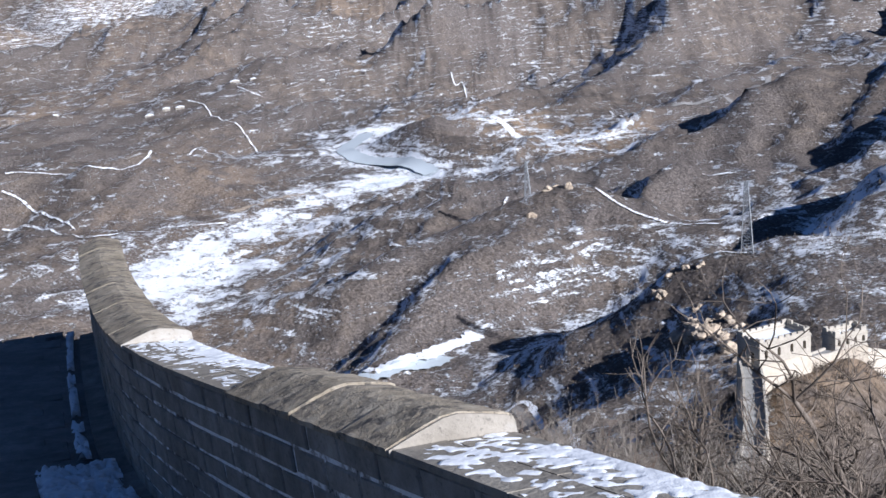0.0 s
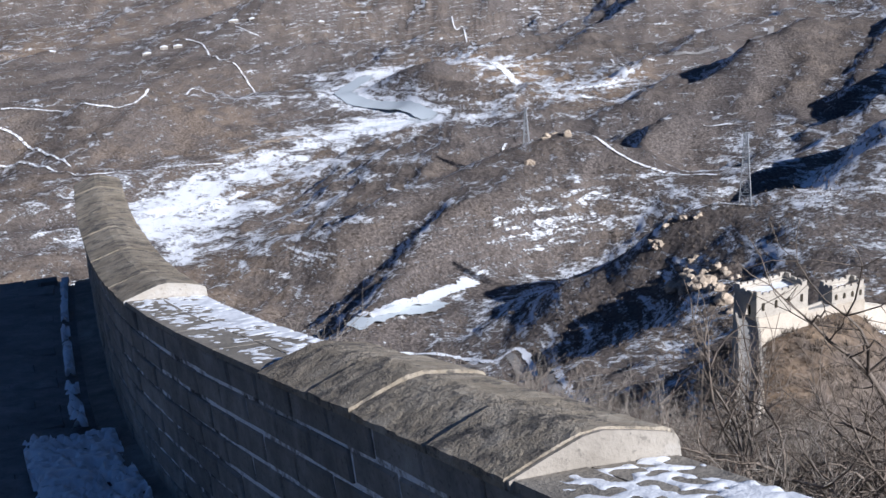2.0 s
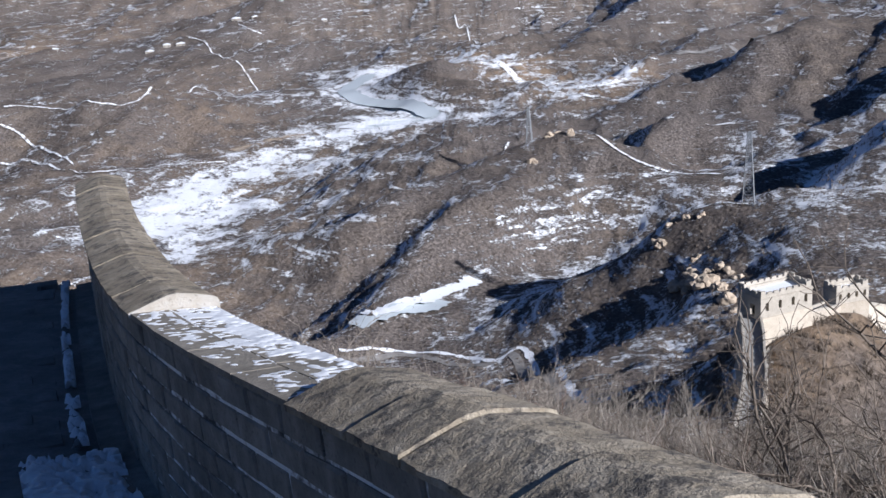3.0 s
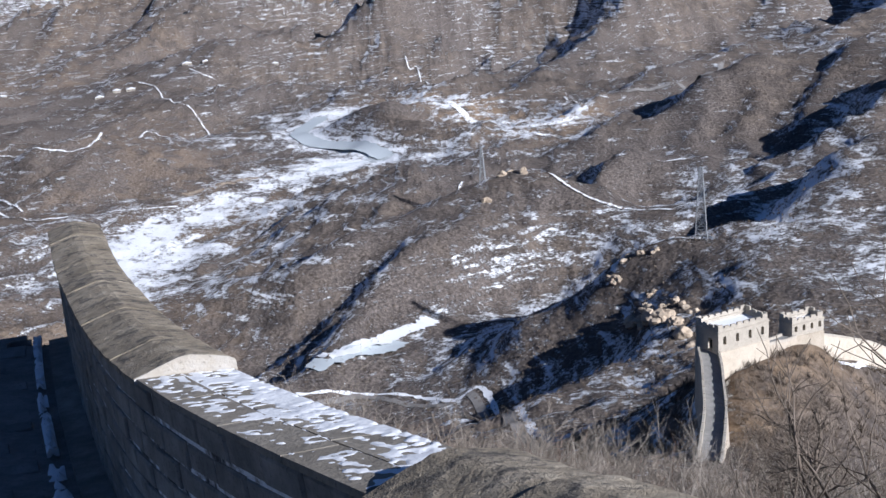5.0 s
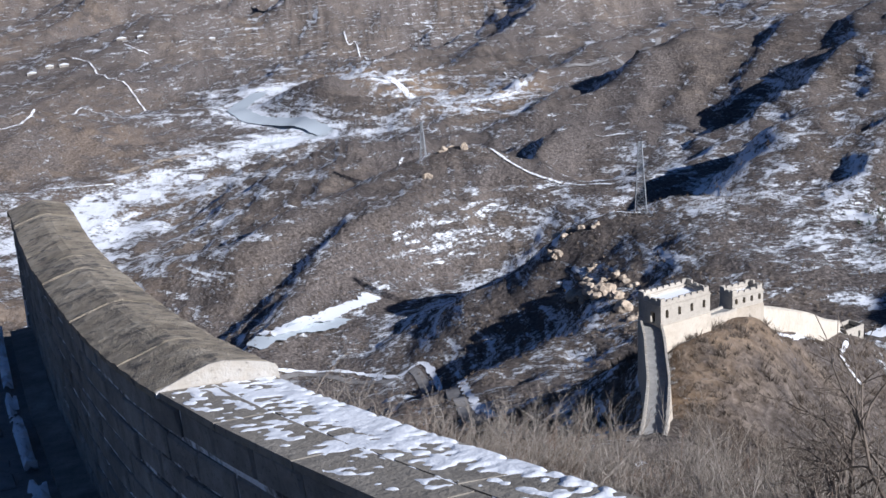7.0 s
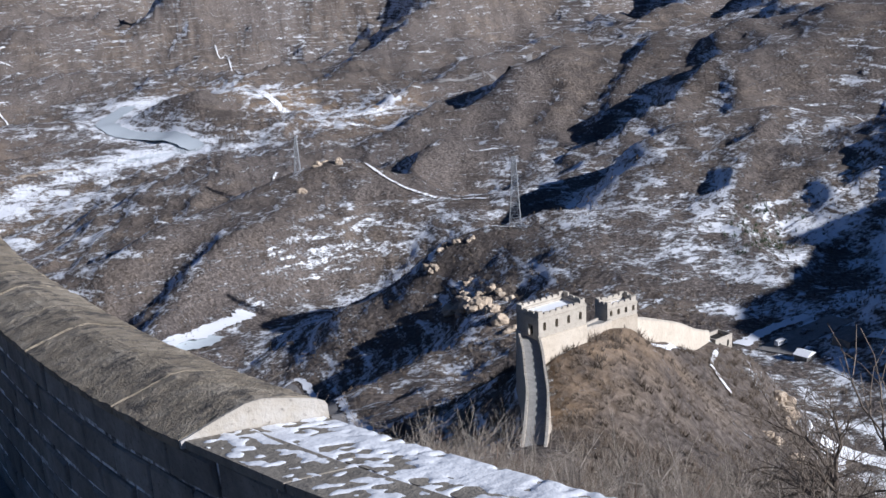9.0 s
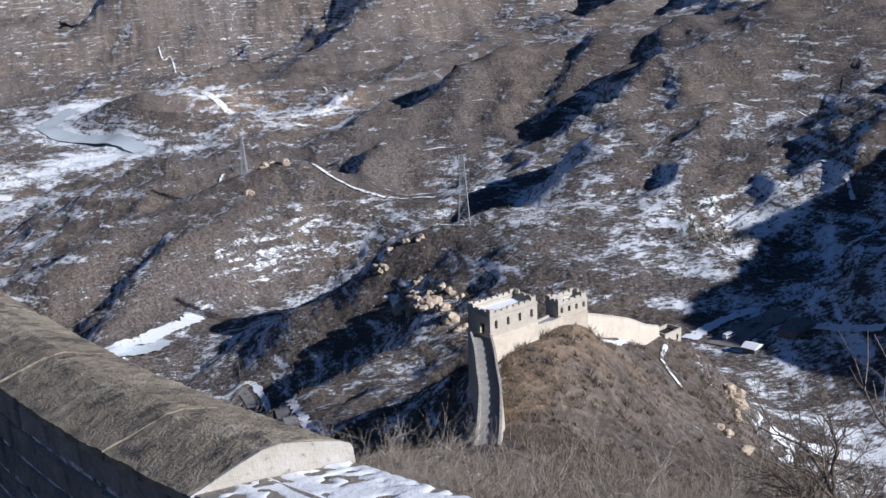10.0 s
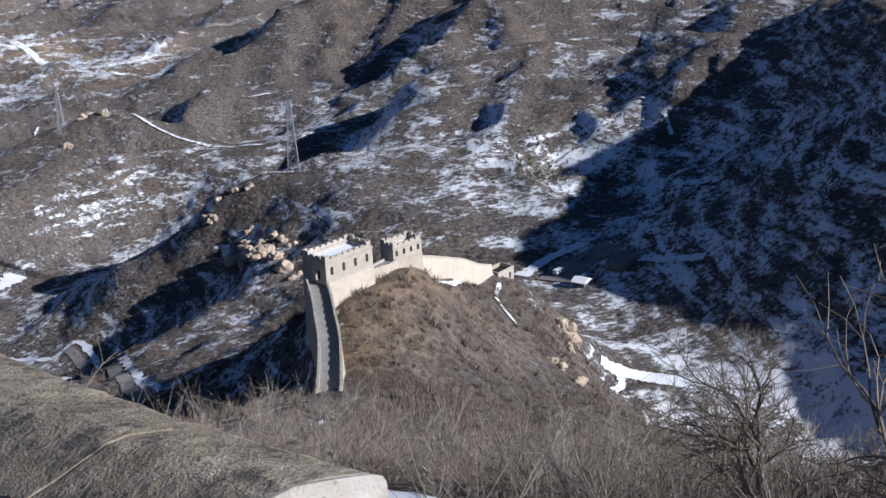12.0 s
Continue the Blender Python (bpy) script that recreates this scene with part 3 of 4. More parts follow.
def drape(name, points, width, material, label, category, lift=0.25, wiggle=0.0):
    """A strip laid over the ground along a smooth line."""
    p = spline([(a, b, 0) for a, b in points], 10)
    p = resample(p, max(2.0, width * 0.7))
    rng = np.random.RandomState(len(p))
    d = np.gradient(p[:, :2], axis=0)
    d /= np.linalg.norm(d, axis=1)[:, None] + 1e-9
    w = width * (1 + wiggle * (rng.rand(len(p)) - 0.5)) / 2
    v = []
    for q, e, h in zip(p, d, w):
        for k in (-1, 0, 1):
            x, y = q[0] + e[1] * h * k, q[1] - e[0] * h * k
            v.append((x, y, max(ground_z(x, y), ground_z(q[0], q[1]) - 0.6 * abs(k)) + lift))
    v = np.array(v)
    f = [(3 * i + k, 3 * i + k + 1, 3 * i + k + 4, 3 * i + k + 3) for i in range(len(p) - 1) for k in (0, 1)]
    ob = arrays(name, v, f, material)
    ob.data.shade_smooth()
    return tagged(ob, label, category, kind="structure")


# ---- the wall underfoot ----
wall = tagged(new("wall_parapet"), "old grey brick parapet with gabled stone coping", "wall", kind="structure")
S0, S1 = WALL_S[0] + 0.3, S_F + 14
FACE = [s for s in np.arange(S0, S1, 0.5)]
bm = bmesh.new()
for a, b in zip(FACE[:-1], FACE[1:]):  # the core behind the bricks, standing on the ground outside
    prism(bm, [(0.012, -PARAPET - 0.4), (0.012, -0.004), (0.44, -0.004), (0.5, -4.5), (0.012, -4.5)], wall_frame(a), wall_frame(b))
part("core", bm, M_MORTAR, wall, "pale mortar joints dusted with snow")
rng = random.Random(5)
COURSE, BRICK = 0.148, 0.40
shapes = []
for k in range(6):
    bm = bmesh.new()
    L = BRICK - 0.01 - 0.006 * (k % 3)
    r = box(bm, 0.0, -L / 2, -COURSE + 0.021 + 0.005 * (k % 2), 0.1, L / 2, 0.0)
    bmesh.ops.bevel(bm, geom=[e for e in bm.edges if max(v.co.x for v in e.verts) < 0.01], offset=0.008 + 0.002 * (k % 3), segments=1, affect="EDGES")
    for v in bm.verts:
        v.co += Vector((rng.uniform(-0.004, 0.004), rng.uniform(-0.004, 0.004), rng.uniform(-0.003, 0.003)))
    me = bpy.data.meshes.new("brick")
    bmesh.ops.recalc_face_normals(bm, faces=bm.faces)
    bm.to_mesh(me)
    bm.free()
    me.materials.append(M_BRICK)
    shapes.append(me)




def lay_brick(s, course):
    ob = new("brick", shapes[rng.randrange(6)])
    ob.parent = wall
    ob.matrix_basis = wall_frame(s, rng.uniform(-0.006, 0.006), -0.006 - course * COURSE, True) @ pose(0, 0, 0, rng.uniform(-0.4, 0.4), 0, rng.uniform(-0.5, 0.5))


BRICK_SPANS = [(-1.6, S_F + 0.4)]
# copings: long gabled blocks with gaps between them, each of several stones
COPING = [(-0.03, 0.0), (-0.03, 0.03), (0.0, 0.042), (0.1, 0.084), (0.2, 0.122), (0.26, 0.131), (0.36, 0.117), (0.45, 0.1), (0.478, 0.088), (0.485, 0.073), (0.485, 0.0)]


def fine_section(points, gap):
    out = []
    for a, b in zip(points[:-1], points[1:]):
        n = max(1, round(math.dist(a, b) / gap))
        out += [(a[0] + (b[0] - a[0]) * k / n, a[1] + (b[1] - a[1]) * k / n) for k in range(n)]
    return out + [points[-1]]


COPING = fine_section(COPING, 0.032)


def coping(s0, s1, stones):
    cuts = [s0] + [s0 + (s1 - s0) * (i + 1 + rng.uniform(-0.12, 0.12)) / stones for i in range(stones - 1)] + [s1]
    for i, (a, b) in enumerate(zip(cuts[:-1], cuts[1:])):
        bm = bmesh.new()
        a, b = a + 0.007, b - 0.007
        n = max(4, int((b - a) / 0.03))
        ring, jit = [], random.Random(i + int(s0 * 10))
        dz, tilt = jit.uniform(-0.006, 0.006), jit.uniform(-0.015, 0.015)
        for k in range(n + 1):
            m = wall_frame(a + (b - a) * k / n)
            row = []
            for j, (x, z) in enumerate(COPING):
                q = Vector((x * 7, (a + (b - a) * k / n) * 7, z * 9))
                wob = noise.noise(q) * 0.005 + noise.noise(q * 3.1) * 0.003 + noise.noise(q * 6.7) * 0.002
                edge = 1.0 if z > 0.01 else 0.0
                row.append(bm.verts.new(m @ Vector((x + (wob if x < 0.01 or x > 0.47 else 0) * edge, 0, z + (wob + dz + tilt * x) * edge))))
            ring.append(row)
        c = len(COPING)
        for r0, r1 in zip(ring[:-1], ring[1:]):
            for j in range(c):
                bm.faces.new((r0[j], r0[(j + 1) % c], r1[(j + 1) % c], r1[j]))
        bm.faces.new(ring[0])
        bm.faces.new(ring[-1][::-1])
        part("coping_stone", bm, M_COPING, wall, "weathered gabled coping stone with dark lichen" if i == 0 else "")
    # pale rendered end towards the walker
    bm = bmesh.new()
    m = wall_frame(s0)
    prism(bm, [(x * 0.985 + 0.004, max(z * 0.985, 0.004)) for x, z in COPING], m @ pose(0, -0.012, 0), m @ pose(0, 0.004, 0))
    bmesh.ops.subdivide_edges(bm, edges=[e for e in bm.edges if e.calc_length() > 0.05], cuts=2)
    part("coping_end", bm, M_PLASTER, wall, "pale lime-rendered end of the coping")


A_END = 2.05
coping(0.0, A_END, 4)
coping(S_B, S_F, 12)
coping(-4.9, -1.75, 3)


def sill(s0, s1):
    """The flat stones in a gap between two copings, with lumps of old snow on them."""
    n = int((s1 - s0) / 0.9) + 1
    for i in range(n):
        a, b = s0 + (s1 - s0) * i / n + 0.006, s0 + (s1 - s0) * (i + 1) / n - 0.006
        bm = bmesh.new()
        prism(bm, [(-0.012, 0.0), (-0.012, 0.03), (0.2, 0.036), (0.2, 0.0)], wall_frame(a), wall_frame(b))
        part("sill_stone", bm, M_SILL, wall)
        bm = bmesh.new()
        prism(bm, [(0.212, 0.0), (0.212, 0.034), (0.47, 0.028), (0.47, 0.0)], wall_frame(a + 0.1), wall_frame(b + 0.1 if i < n - 1 else b))
        part("sill_stone", bm, M_SILL, wall)


def snow_crust(s0, s1, x0, x1, cover, name, up=0.034, cell=0.011, thick=0.006):
    """Broken snow on a flat top: only where the pattern lies above a threshold."""
    ns, nx = int((s1 - s0) / cell), int((x1 - x0) / cell)
    verts, index, faces = [], {}, []
    fr = [wall_frame(s0 + (s1 - s0) * i / ns) for i in range(ns + 1)]

    def amount(i, j):
        s, x = s0 + (s1 - s0) * i / ns, x0 + (x1 - x0) * j / nx
        v = noise.noise(Vector((s * 1.6, x * 3.2, 7.7))) * 0.7 + noise.noise(Vector((s * 6, x * 11, 1.3))) * 0.55 + noise.noise(Vector((s * 22, x * 24, 3.3))) * 0.95
        return v + cover - 1.1 * max(0, abs((j / nx) - 0.55) * 2 - 0.75)

    level = [[amount(i, j) for j in range(nx + 1)] for i in range(ns + 1)]
    for i in range(ns):
        for j in range(nx):
            if max(level[i][j], level[i + 1][j], level[i][j + 1], level[i + 1][j + 1]) > 0.02:
                f = []
                for a, b in ((i, j), (i + 1, j), (i + 1, j + 1), (i, j + 1)):
                    if (a, b) not in index:
                        index[a, b] = len(verts)
                        h = min(max(level[a][b], -0.05), 0.35)
                        verts.append(fr[a] @ Vector((x0 + (x1 - x0) * b / nx, 0, up - 0.004 + thick * (h * 3 if h > 0 else h * 8))))
                    f.append(index[a, b])
                faces.append(f)
    ob = arrays(name, [tuple(v) for v in verts], faces, M_SNOW)
    return tagged(ob, "broken crust of old snow on the wall top", "snow", kind="stuff")


sill(A_END, S_B)
sill(-1.75, 0.0)
sill(-6.2, -4.9)
snow_crust(A_END + 0.05, S_B - 0.02, 0.0, 0.46, 0.17, "snow")
snow_crust(-1.7, -0.02, 0.0, 0.46, 0.2, "snow")

# the deck: paved walk beside the parapet, and its body down to the ground
deck = tagged(new("walkway"), "sloping brick-paved walkway on top of the old wall", "walkway", kind="structure")
bm = bmesh.new()
for a, b in zip(FACE[:-1], FACE[1:]):
    prism(bm, [(0.03, -PARAPET - 0.05), (-4.4, -PARAPET - 0.05), (-4.4, -PARAPET - 3.5), (0.03, -PARAPET - 3.5)], wall_frame(a), wall_frame(b))
part("deck_body", bm, M_PAVE, deck)
pavers = []
for k in range(5):
    bm = bmesh.new()
    box(bm, -0.19, -0.095, -0.16, 0.19, 0.095, 0.0)
    bmesh.ops.bevel(bm, geom=[e for e in bm.edges if min(v.co.z for v in e.verts) > -0.01], offset=0.008, segments=1, affect="EDGES")
    for v in bm.verts:
        v.co += Vector((rng.uniform(-0.004, 0.004), rng.uniform(-0.004, 0.004), rng.uniform(-0.004, 0.004)))
    me = bpy.data.meshes.new("paving_brick")
    bmesh.ops.recalc_face_normals(bm, faces=bm.faces)
    bm.to_mesh(me)
    bm.free()
    me.materials.append(M_PAVE)
    pavers.append(me)


# ---- the far watchtower and its wall ----
def tower_block(name, origin, yaw, length, depth, base_h, wall_h, windows, door, label, batter=0.25, up=0.0):
    """A brick tower: battered base, storey with arched windows, string course and battlements."""
    root = tagged(new(name), label, "watchtower")
    root.matrix_world = pose(*origin, 0, 0, yaw)
    bm = bmesh.new()
    b = batter
    prism(bm, [(-b, -6), (0, base_h), (length, base_h), (length + b, -6)], pose(0, -b, 0), pose(0, depth + b, 0))
    part("base", bm, M_BATTER, root, "pale battered stone base")
    # four walls with real openings: piers, sills and lintels
    t, z0, z1 = 0.7, base_h, base_h + wall_h
    bm = bmesh.new()
    xs = [length * (i + 0.5) / windows for i in range(windows)]
    w, zs, zl = 0.75, z0 + wall_h * 0.30, z0 + wall_h * 0.62
    cuts = [0] + [v for x in xs for v in (x - w / 2, x + w / 2)] + [length]
    for a, c in zip(cuts[::2], cuts[1::2]):
        box(bm, a, 0, z0, c, t, z1)
    for x in xs:
        box(bm, x - w / 2, 0, z0, x + w / 2, t, zs)
        box(bm, x - w / 2, 0, zl + w * 0.5, x + w / 2, t, z1)
        for k in range(6):  # the arch
            a0, a1 = math.pi * k / 6, math.pi * (k + 1) / 6
            sec = [(x + w / 2 * math.cos(a0), zl + w / 2 * math.sin(a0)), (x + w / 2 * math.cos(a1), zl + w / 2 * math.sin(a1)),
                   (x + w / 2 * math.cos(a1), zl + w * 0.5 + 0.01), (x + w / 2 * math.cos(a0), zl + w * 0.5 + 0.01)]
            prism(bm, sec, pose(0, 0, 0), pose(0, t, 0))
    part("front_wall", bm, M_TOWER, root)
    bm = bmesh.new()
    box(bm, 0, depth - t, z0, length, depth, z1)
    part("back_wall", bm, M_TOWER, root)
    for x, opening in ((0, door), (length - t, False)):
        bm = bmesh.new()
        if opening:
            c = depth * 0.36
            box(bm, x, t, z0, x + t, c - 0.7, z1)
            box(bm, x, c + 0.7, z0, x + t, depth - t, z1)
            box(bm, x, c - 0.7, z0 + 2.4, x + t, c + 0.7, z1)
            for cc in (depth * 0.72,):
                box(bm, x - 0.02, cc - 0.3, z0 + wall_h * 0.3, x, cc + 0.3, z0 + wall_h * 0.62)
        else:
            box(bm, x, t, z0, x + t, depth - t, z1)
        part("side_wall", bm, M_TOWER, root)
    bm = bmesh.new()
    box(bm, t, t, z1 - 0.9, length - t, depth - t, z1 - 0.6)
    part("roof_deck", bm, M_SNOW, root, "snow-covered roof deck")
    bm = bmesh.new()
    box(bm, t, t, z0, length - t, depth - t, z0 + 0.1)
    part("floor_slab", bm, M_DARK, root)
    for y0, y1, x0, x1 in ((-0.14, 0.0, -0.14, length + 0.14), (depth, depth + 0.14, -0.14, length + 0.14), (0, depth, -0.14, 0), (0, depth, length, length + 0.14)):
        bm = bmesh.new()
        box(bm, x0, y0, z1 - 0.55, x1, y1, z1 - 0.3)
        part("string_course", bm, M_TOWER, root)
    # battlements
    for side in range(4):
        span = length if side < 2 else depth
        n = max(3, int(span / 1.5))
        for i in range(n):
            bm = bmesh.new()
            a, c = span * i / n, span * (i + 0.7) / n
            h = 0.85 + (0.3 if i in (0, n - 1) else rng.uniform(-0.12, 0.05))
            if side == 0:
                box(bm, a, 0, z1, c, 0.4, z1 + h)
            elif side == 1:
                box(bm, a, depth - 0.4, z1, c, depth, z1 + h)
            elif side == 2:
                box(bm, 0, max(a, 0.42), z1, 0.4, min(c, depth - 0.42), z1 + h)
            else:
                box(bm, length - 0.4, max(a, 0.42), z1, length, min(c, depth - 0.42), z1 + h)
            part("merlon", bm, M_TOWER, root)
            if i < n - 1:
                bm = bmesh.new()
                d = span * (i + 1) / n
                if side == 0:
                    box(bm, c, 0, z1, d, 0.4, z1 + 0.4)
                elif side == 1:
                    box(bm, c, depth - 0.4, z1, d, depth, z1 + 0.4)
                elif side == 2:
                    box(bm, 0, c, z1, 0.4, d, z1 + 0.4)
                else:
                    box(bm, length - 0.4, c, z1, length, d, z1 + 0.4)
                part("crenel", bm, M_TOWER, root)
    return root


TOWER_YAW = 23.3
tower_block("watchtower", (63.5, 222.7, -90.0), TOWER_YAW, 12.7, 7.1, 5.6, 4.5, 4, True, "pale brick watchtower with battlements and arched windows on a ridge")


tower_block("watchtower", (87.5, 249.7, -97.5), 19.0, 8.6, 4.6, 4.4, 3.3, 4, False, "smaller pale brick watchtower beside the larger one")


def pylon(x, y, height_m, label, yaw=0.0):
    """A lattice transmission tower on a ground pad."""
    root = tagged(new("pylon"), label, "pylon")
    z = ground_z(x, y)
    root.matrix_world = pose(x, y, z, 0, 0, yaw)
    r0, r1 = height_m * 0.085, height_m * 0.022

    def bar(bm, a, b, w):
        a, b = Vector(a), Vector(b)
        m = (b - a).to_track_quat("Z", "Y").to_matrix().to_4x4()
        m.translation = a
        box(bm, -w / 2, -w / 2, 0, w / 2, w / 2, (b - a).length, m)

    def corner(k, h):
        r = r0 + (r1 - r0) * h
        return ((1, 1), (-1, 1), (-1, -1), (1, -1))[k % 4][0] * r, ((1, 1), (-1, 1), (-1, -1), (1, -1))[k % 4][1] * r, h * height_m

    for k in range(4):
        bm = bmesh.new()
        bar(bm, (corner(k, 0)[0], corner(k, 0)[1], -2), corner(k, 1), 0.34)
        part("leg", bm, M_STEEL, root)
    levels = [0, 0.16, 0.3, 0.42, 0.53, 0.62, 0.7, 0.77, 0.83, 0.89, 0.95, 1.0]
    bm = bmesh.new()
    for a, b in zip(levels[:-1], levels[1:]):
        for k in range(4):
            bar(bm, corner(k, a), corner(k + 1, b), 0.18)
            bar(bm, corner(k + 1, a), corner(k, b), 0.18)
            bar(bm, corner(k, b), corner(k + 1, b), 0.18)
    part("lattice", bm, M_STEEL, root)
    for h, w in ((0.74, 0.13), (0.86, 0.11), (0.97, 0.08)):
        bm = bmesh.new()
        for sgn in (-1, 1):
            bar(bm, (0, 0, h * height_m + 0.8), (sgn * w * height_m, 0, h * height_m), 0.24)
            bar(bm, (0, 0, h * height_m - 0.6), (sgn * w * height_m, 0, h * height_m), 0.24)
        part("crossarm", bm, M_STEEL, root)
    return root


pylon(157, 593, 38, "grey steel lattice pylon on a snowy hilltop pad", 75)
pylon(68, 902, 27, "grey steel lattice pylon on a distant crest", 75)


# ---- paths, roads and lying snow ----
WIDE = {"path2": 4.2, "left2": 3.4, "left3": 3.6, "left4": 3.2, "left1": 3.2, "far1": 3.0, "far2": 3.6, "darkpath": 6.0, "snowstrip": 2.2, "spurpath2": 1.5, "spurpath": 2.0}
TRACKS["pylon_path"] = PATH_CREST
for key, pts in TRACKS.items():
    w = WIDE.get(key, 3.3)
    drape("snowy_path", pts, w * 0.72, M_TRACK, "narrow footpath filled with white snow", "path", 0.3 + math.hypot(*pts[0]) / 1600, 0.7)
drape("road", [(289, 1449), (332, 1483), (378, 1528), (334, 1240), (486, 1731)], 8, M_ROAD, "pale country road in the valley", "road", 0.5)
drape("road", [(-57, 564), (-26, 587), (-1, 567), (16, 555), (34, 543), (38, 332)], 5, M_ROAD, "grey valley road with snowy verges", "road", 0.3)
drape("snow_verge", [(-58, 580), (-26, 591), (2, 579), (21, 559), (40, 546), (42, 335)], 3, M_SNOW, "strip of snow along the valley road", "snow", 0.35, 1.2)
drape("snow_road", [(170, 297), (176, 293), (184, 287), (196, 276), (215, 262)], 6.5, M_SNOW, "snow-covered road in the shaded valley", "road", 0.3, 0.5)
drape("snow_road", [(174, 294), (172, 288), (166, 284), (168, 278)], 2.6, M_SNOW, "snow-covered road in the shaded valley", "road", 0.35, 0.5)
drape("car_park", [(200, 386), (212, 394), (224, 398), (236, 401)], 14, M_ROAD, "grey asphalt car park in the side valley", "car park", 0.35)
drape("snow_road", [(192, 398), (204, 406), (216, 411), (228, 413)], 6, M_SNOW, "snow-covered road in the shaded valley", "road", 0.4, 0.5)
drape("snow_road", [(222, 384), (232, 374), (236, 360), (244, 350)], 5, M_SNOW, "snow-covered road in the shaded valley", "road", 0.4, 0.5)
drape("pond", [(-52, 614), (-32, 633), (-17, 643), (-4, 670)], 13, M_ICE, "frozen grey pond in the valley floor", "pond", 0.8, 0.4)
drape("pond_snow", [(-48, 628), (-27, 642), (-7, 680), (9, 694), (17, 704)], 12, M_SNOW, "bright snow along the frozen pond", "snow", 0.9, 0.7)
for pts, w in (([(28, 1577), (70, 1500), (100, 1440), (112, 1400)], 13), ([(135, 1425), (165, 1390), (196, 1343)], 12), ([(105, 1290), (140, 1275), (175, 1262)], 5), ([(150, 1300), (185, 1305), (215, 1330)], 8)):
    drape("snow_field", pts, w, M_TRACK, "open snowy field in the far valley", "snow", 0.9, 0.6)
drape("river_ice", [(p[0], p[1]) for p in LAND["river"][6:]], 22, M_ICE, "frozen grey-green river between snowy banks", "river", 0.9, 0.3)


# ---- the far wall ----
def far_wall(points, half, body_mat, name, label, merlons=True, drop=12.0, parapet=1.1):
    root = tagged(new(name), label, "wall")
    pts = spline(points, 6)
    n = len(pts)
    d = np.gradient(pts[:, :2], axis=0)
    d /= np.linalg.norm(d, axis=1)[:, None]
    m = []
    for p, e in zip(pts, d):
        q = Matrix(((e[1], e[0], 0, p[0]), (-e[0], e[1], 0, p[1]), (0, 0, 1, p[2]), (0, 0, 0, 1)))
        m.append(q)
    bm = bmesh.new()
    for a, b in zip(m[:-1], m[1:]):
        prism(bm, [(-half, 0), (half, 0), (half + 0.6, -drop), (-half - 0.6, -drop)], a, b)
    part("body", bm, body_mat, root)
    bm = bmesh.new()
    for a, b in zip(m[:-1], m[1:]):
        prism(bm, [(-half + 0.5, 0.004), (-half + 0.5, 0.06), (half - 0.5, 0.06), (half - 0.5, 0.004)], a, b)
    part("pavement", bm, M_PALE_PAVE, root, "grey paved top of the wall")
    if parapet:
        for sgn in (-1, 1):
            for i, (a, b) in enumerate(zip(m[:-1], m[1:])):
                x0, x1 = sorted((sgn * half, sgn * (half - 0.45)))
                h = parapet * (0.88 if merlons and i % 2 else 1.0)
                bm = bmesh.new()
                prism(bm, [(x0, 0.004), (x0, h), (x1, h), (x1, 0.004)], a, b)
                part("parapet", bm, M_TOWER, root)
    return root


far_wall([(62.3, 226.3, -84.9), (60.6, 217, -85.1), (58.2, 207, -85.0), (55.8, 197, -84.6), (52.5, 186, -83.8), (48, 172, -82), (43, 158, -79)], 2.1, M_BATTER, "great_wall", "old wall with a grey paved top leading to the tower")
far_wall([(73.5, 229.5, -86.2), (78, 236, -88.3), (82, 243, -91), (87, 250.5, -93.2)], 1.8, M_BATTER, "great_wall", "pale wall joining the two towers", False, 8.0, 0.6)
far_wall([(95, 254, -94.8), (104, 263, -99.5), (114, 274, -105.5), (124, 287, -113), (134, 300, -119.5)], 1.2, M_BATTER, "great_wall", "low pale wall running down the ridge", False, 6.0, 0.5)


def hut(x, y, yaw, w, d, h, roof, label, mat_w, mat_r):
    root = tagged(new("building"), label, "building")
    z = min(ground_z(x + a, y + b) for a in (-w / 2, w / 2) for b in (-d / 2, d / 2)) - 0.3
    root.matrix_world = pose(x, y, z, 0, 0, yaw)
    for k, (x0, y0, x1, y1) in enumerate(((-w / 2, -d / 2, w / 2, -d / 2 + 0.35), (-w / 2, d / 2 - 0.35, w / 2, d / 2), (-w / 2, -d / 2 + 0.35, -w / 2 + 0.35, d / 2 - 0.35), (w / 2 - 0.35, -d / 2 + 0.35, w / 2, d / 2 - 0.35))):
        bm = bmesh.new()
        box(bm, x0, y0, 0, x1, y1, h)
        part("wall", bm, mat_w, root)
    bm = bmesh.new()
    if roof > 0:
        prism(bm, [(-w / 2 - 0.4, h), (-w / 2 - 0.4, h + 0.15), (0, h + roof), (w / 2 + 0.4, h + 0.15), (w / 2 + 0.4, h)], pose(0, -d / 2 - 0.4, 0), pose(0, d / 2 + 0.4, 0))
    else:
        # no roof here: a dark sheet paints the shade between the walls
        box(bm, -w / 2 + 0.35, -d / 2 + 0.35, h - 1.3, w / 2 - 0.35, d / 2 - 0.35, h - 1.1)
    part("roof", bm, mat_r, root)
    for i in range(2):
        bm = bmesh.new()
        cx = -w / 4 + i * w / 2
        box(bm, cx - 0.45, -d / 2 - 0.02, h * 0.35, cx + 0.45, -d / 2 - 0.004, h * 0.7)
        part("window", bm, M_DARK, root)
    return root


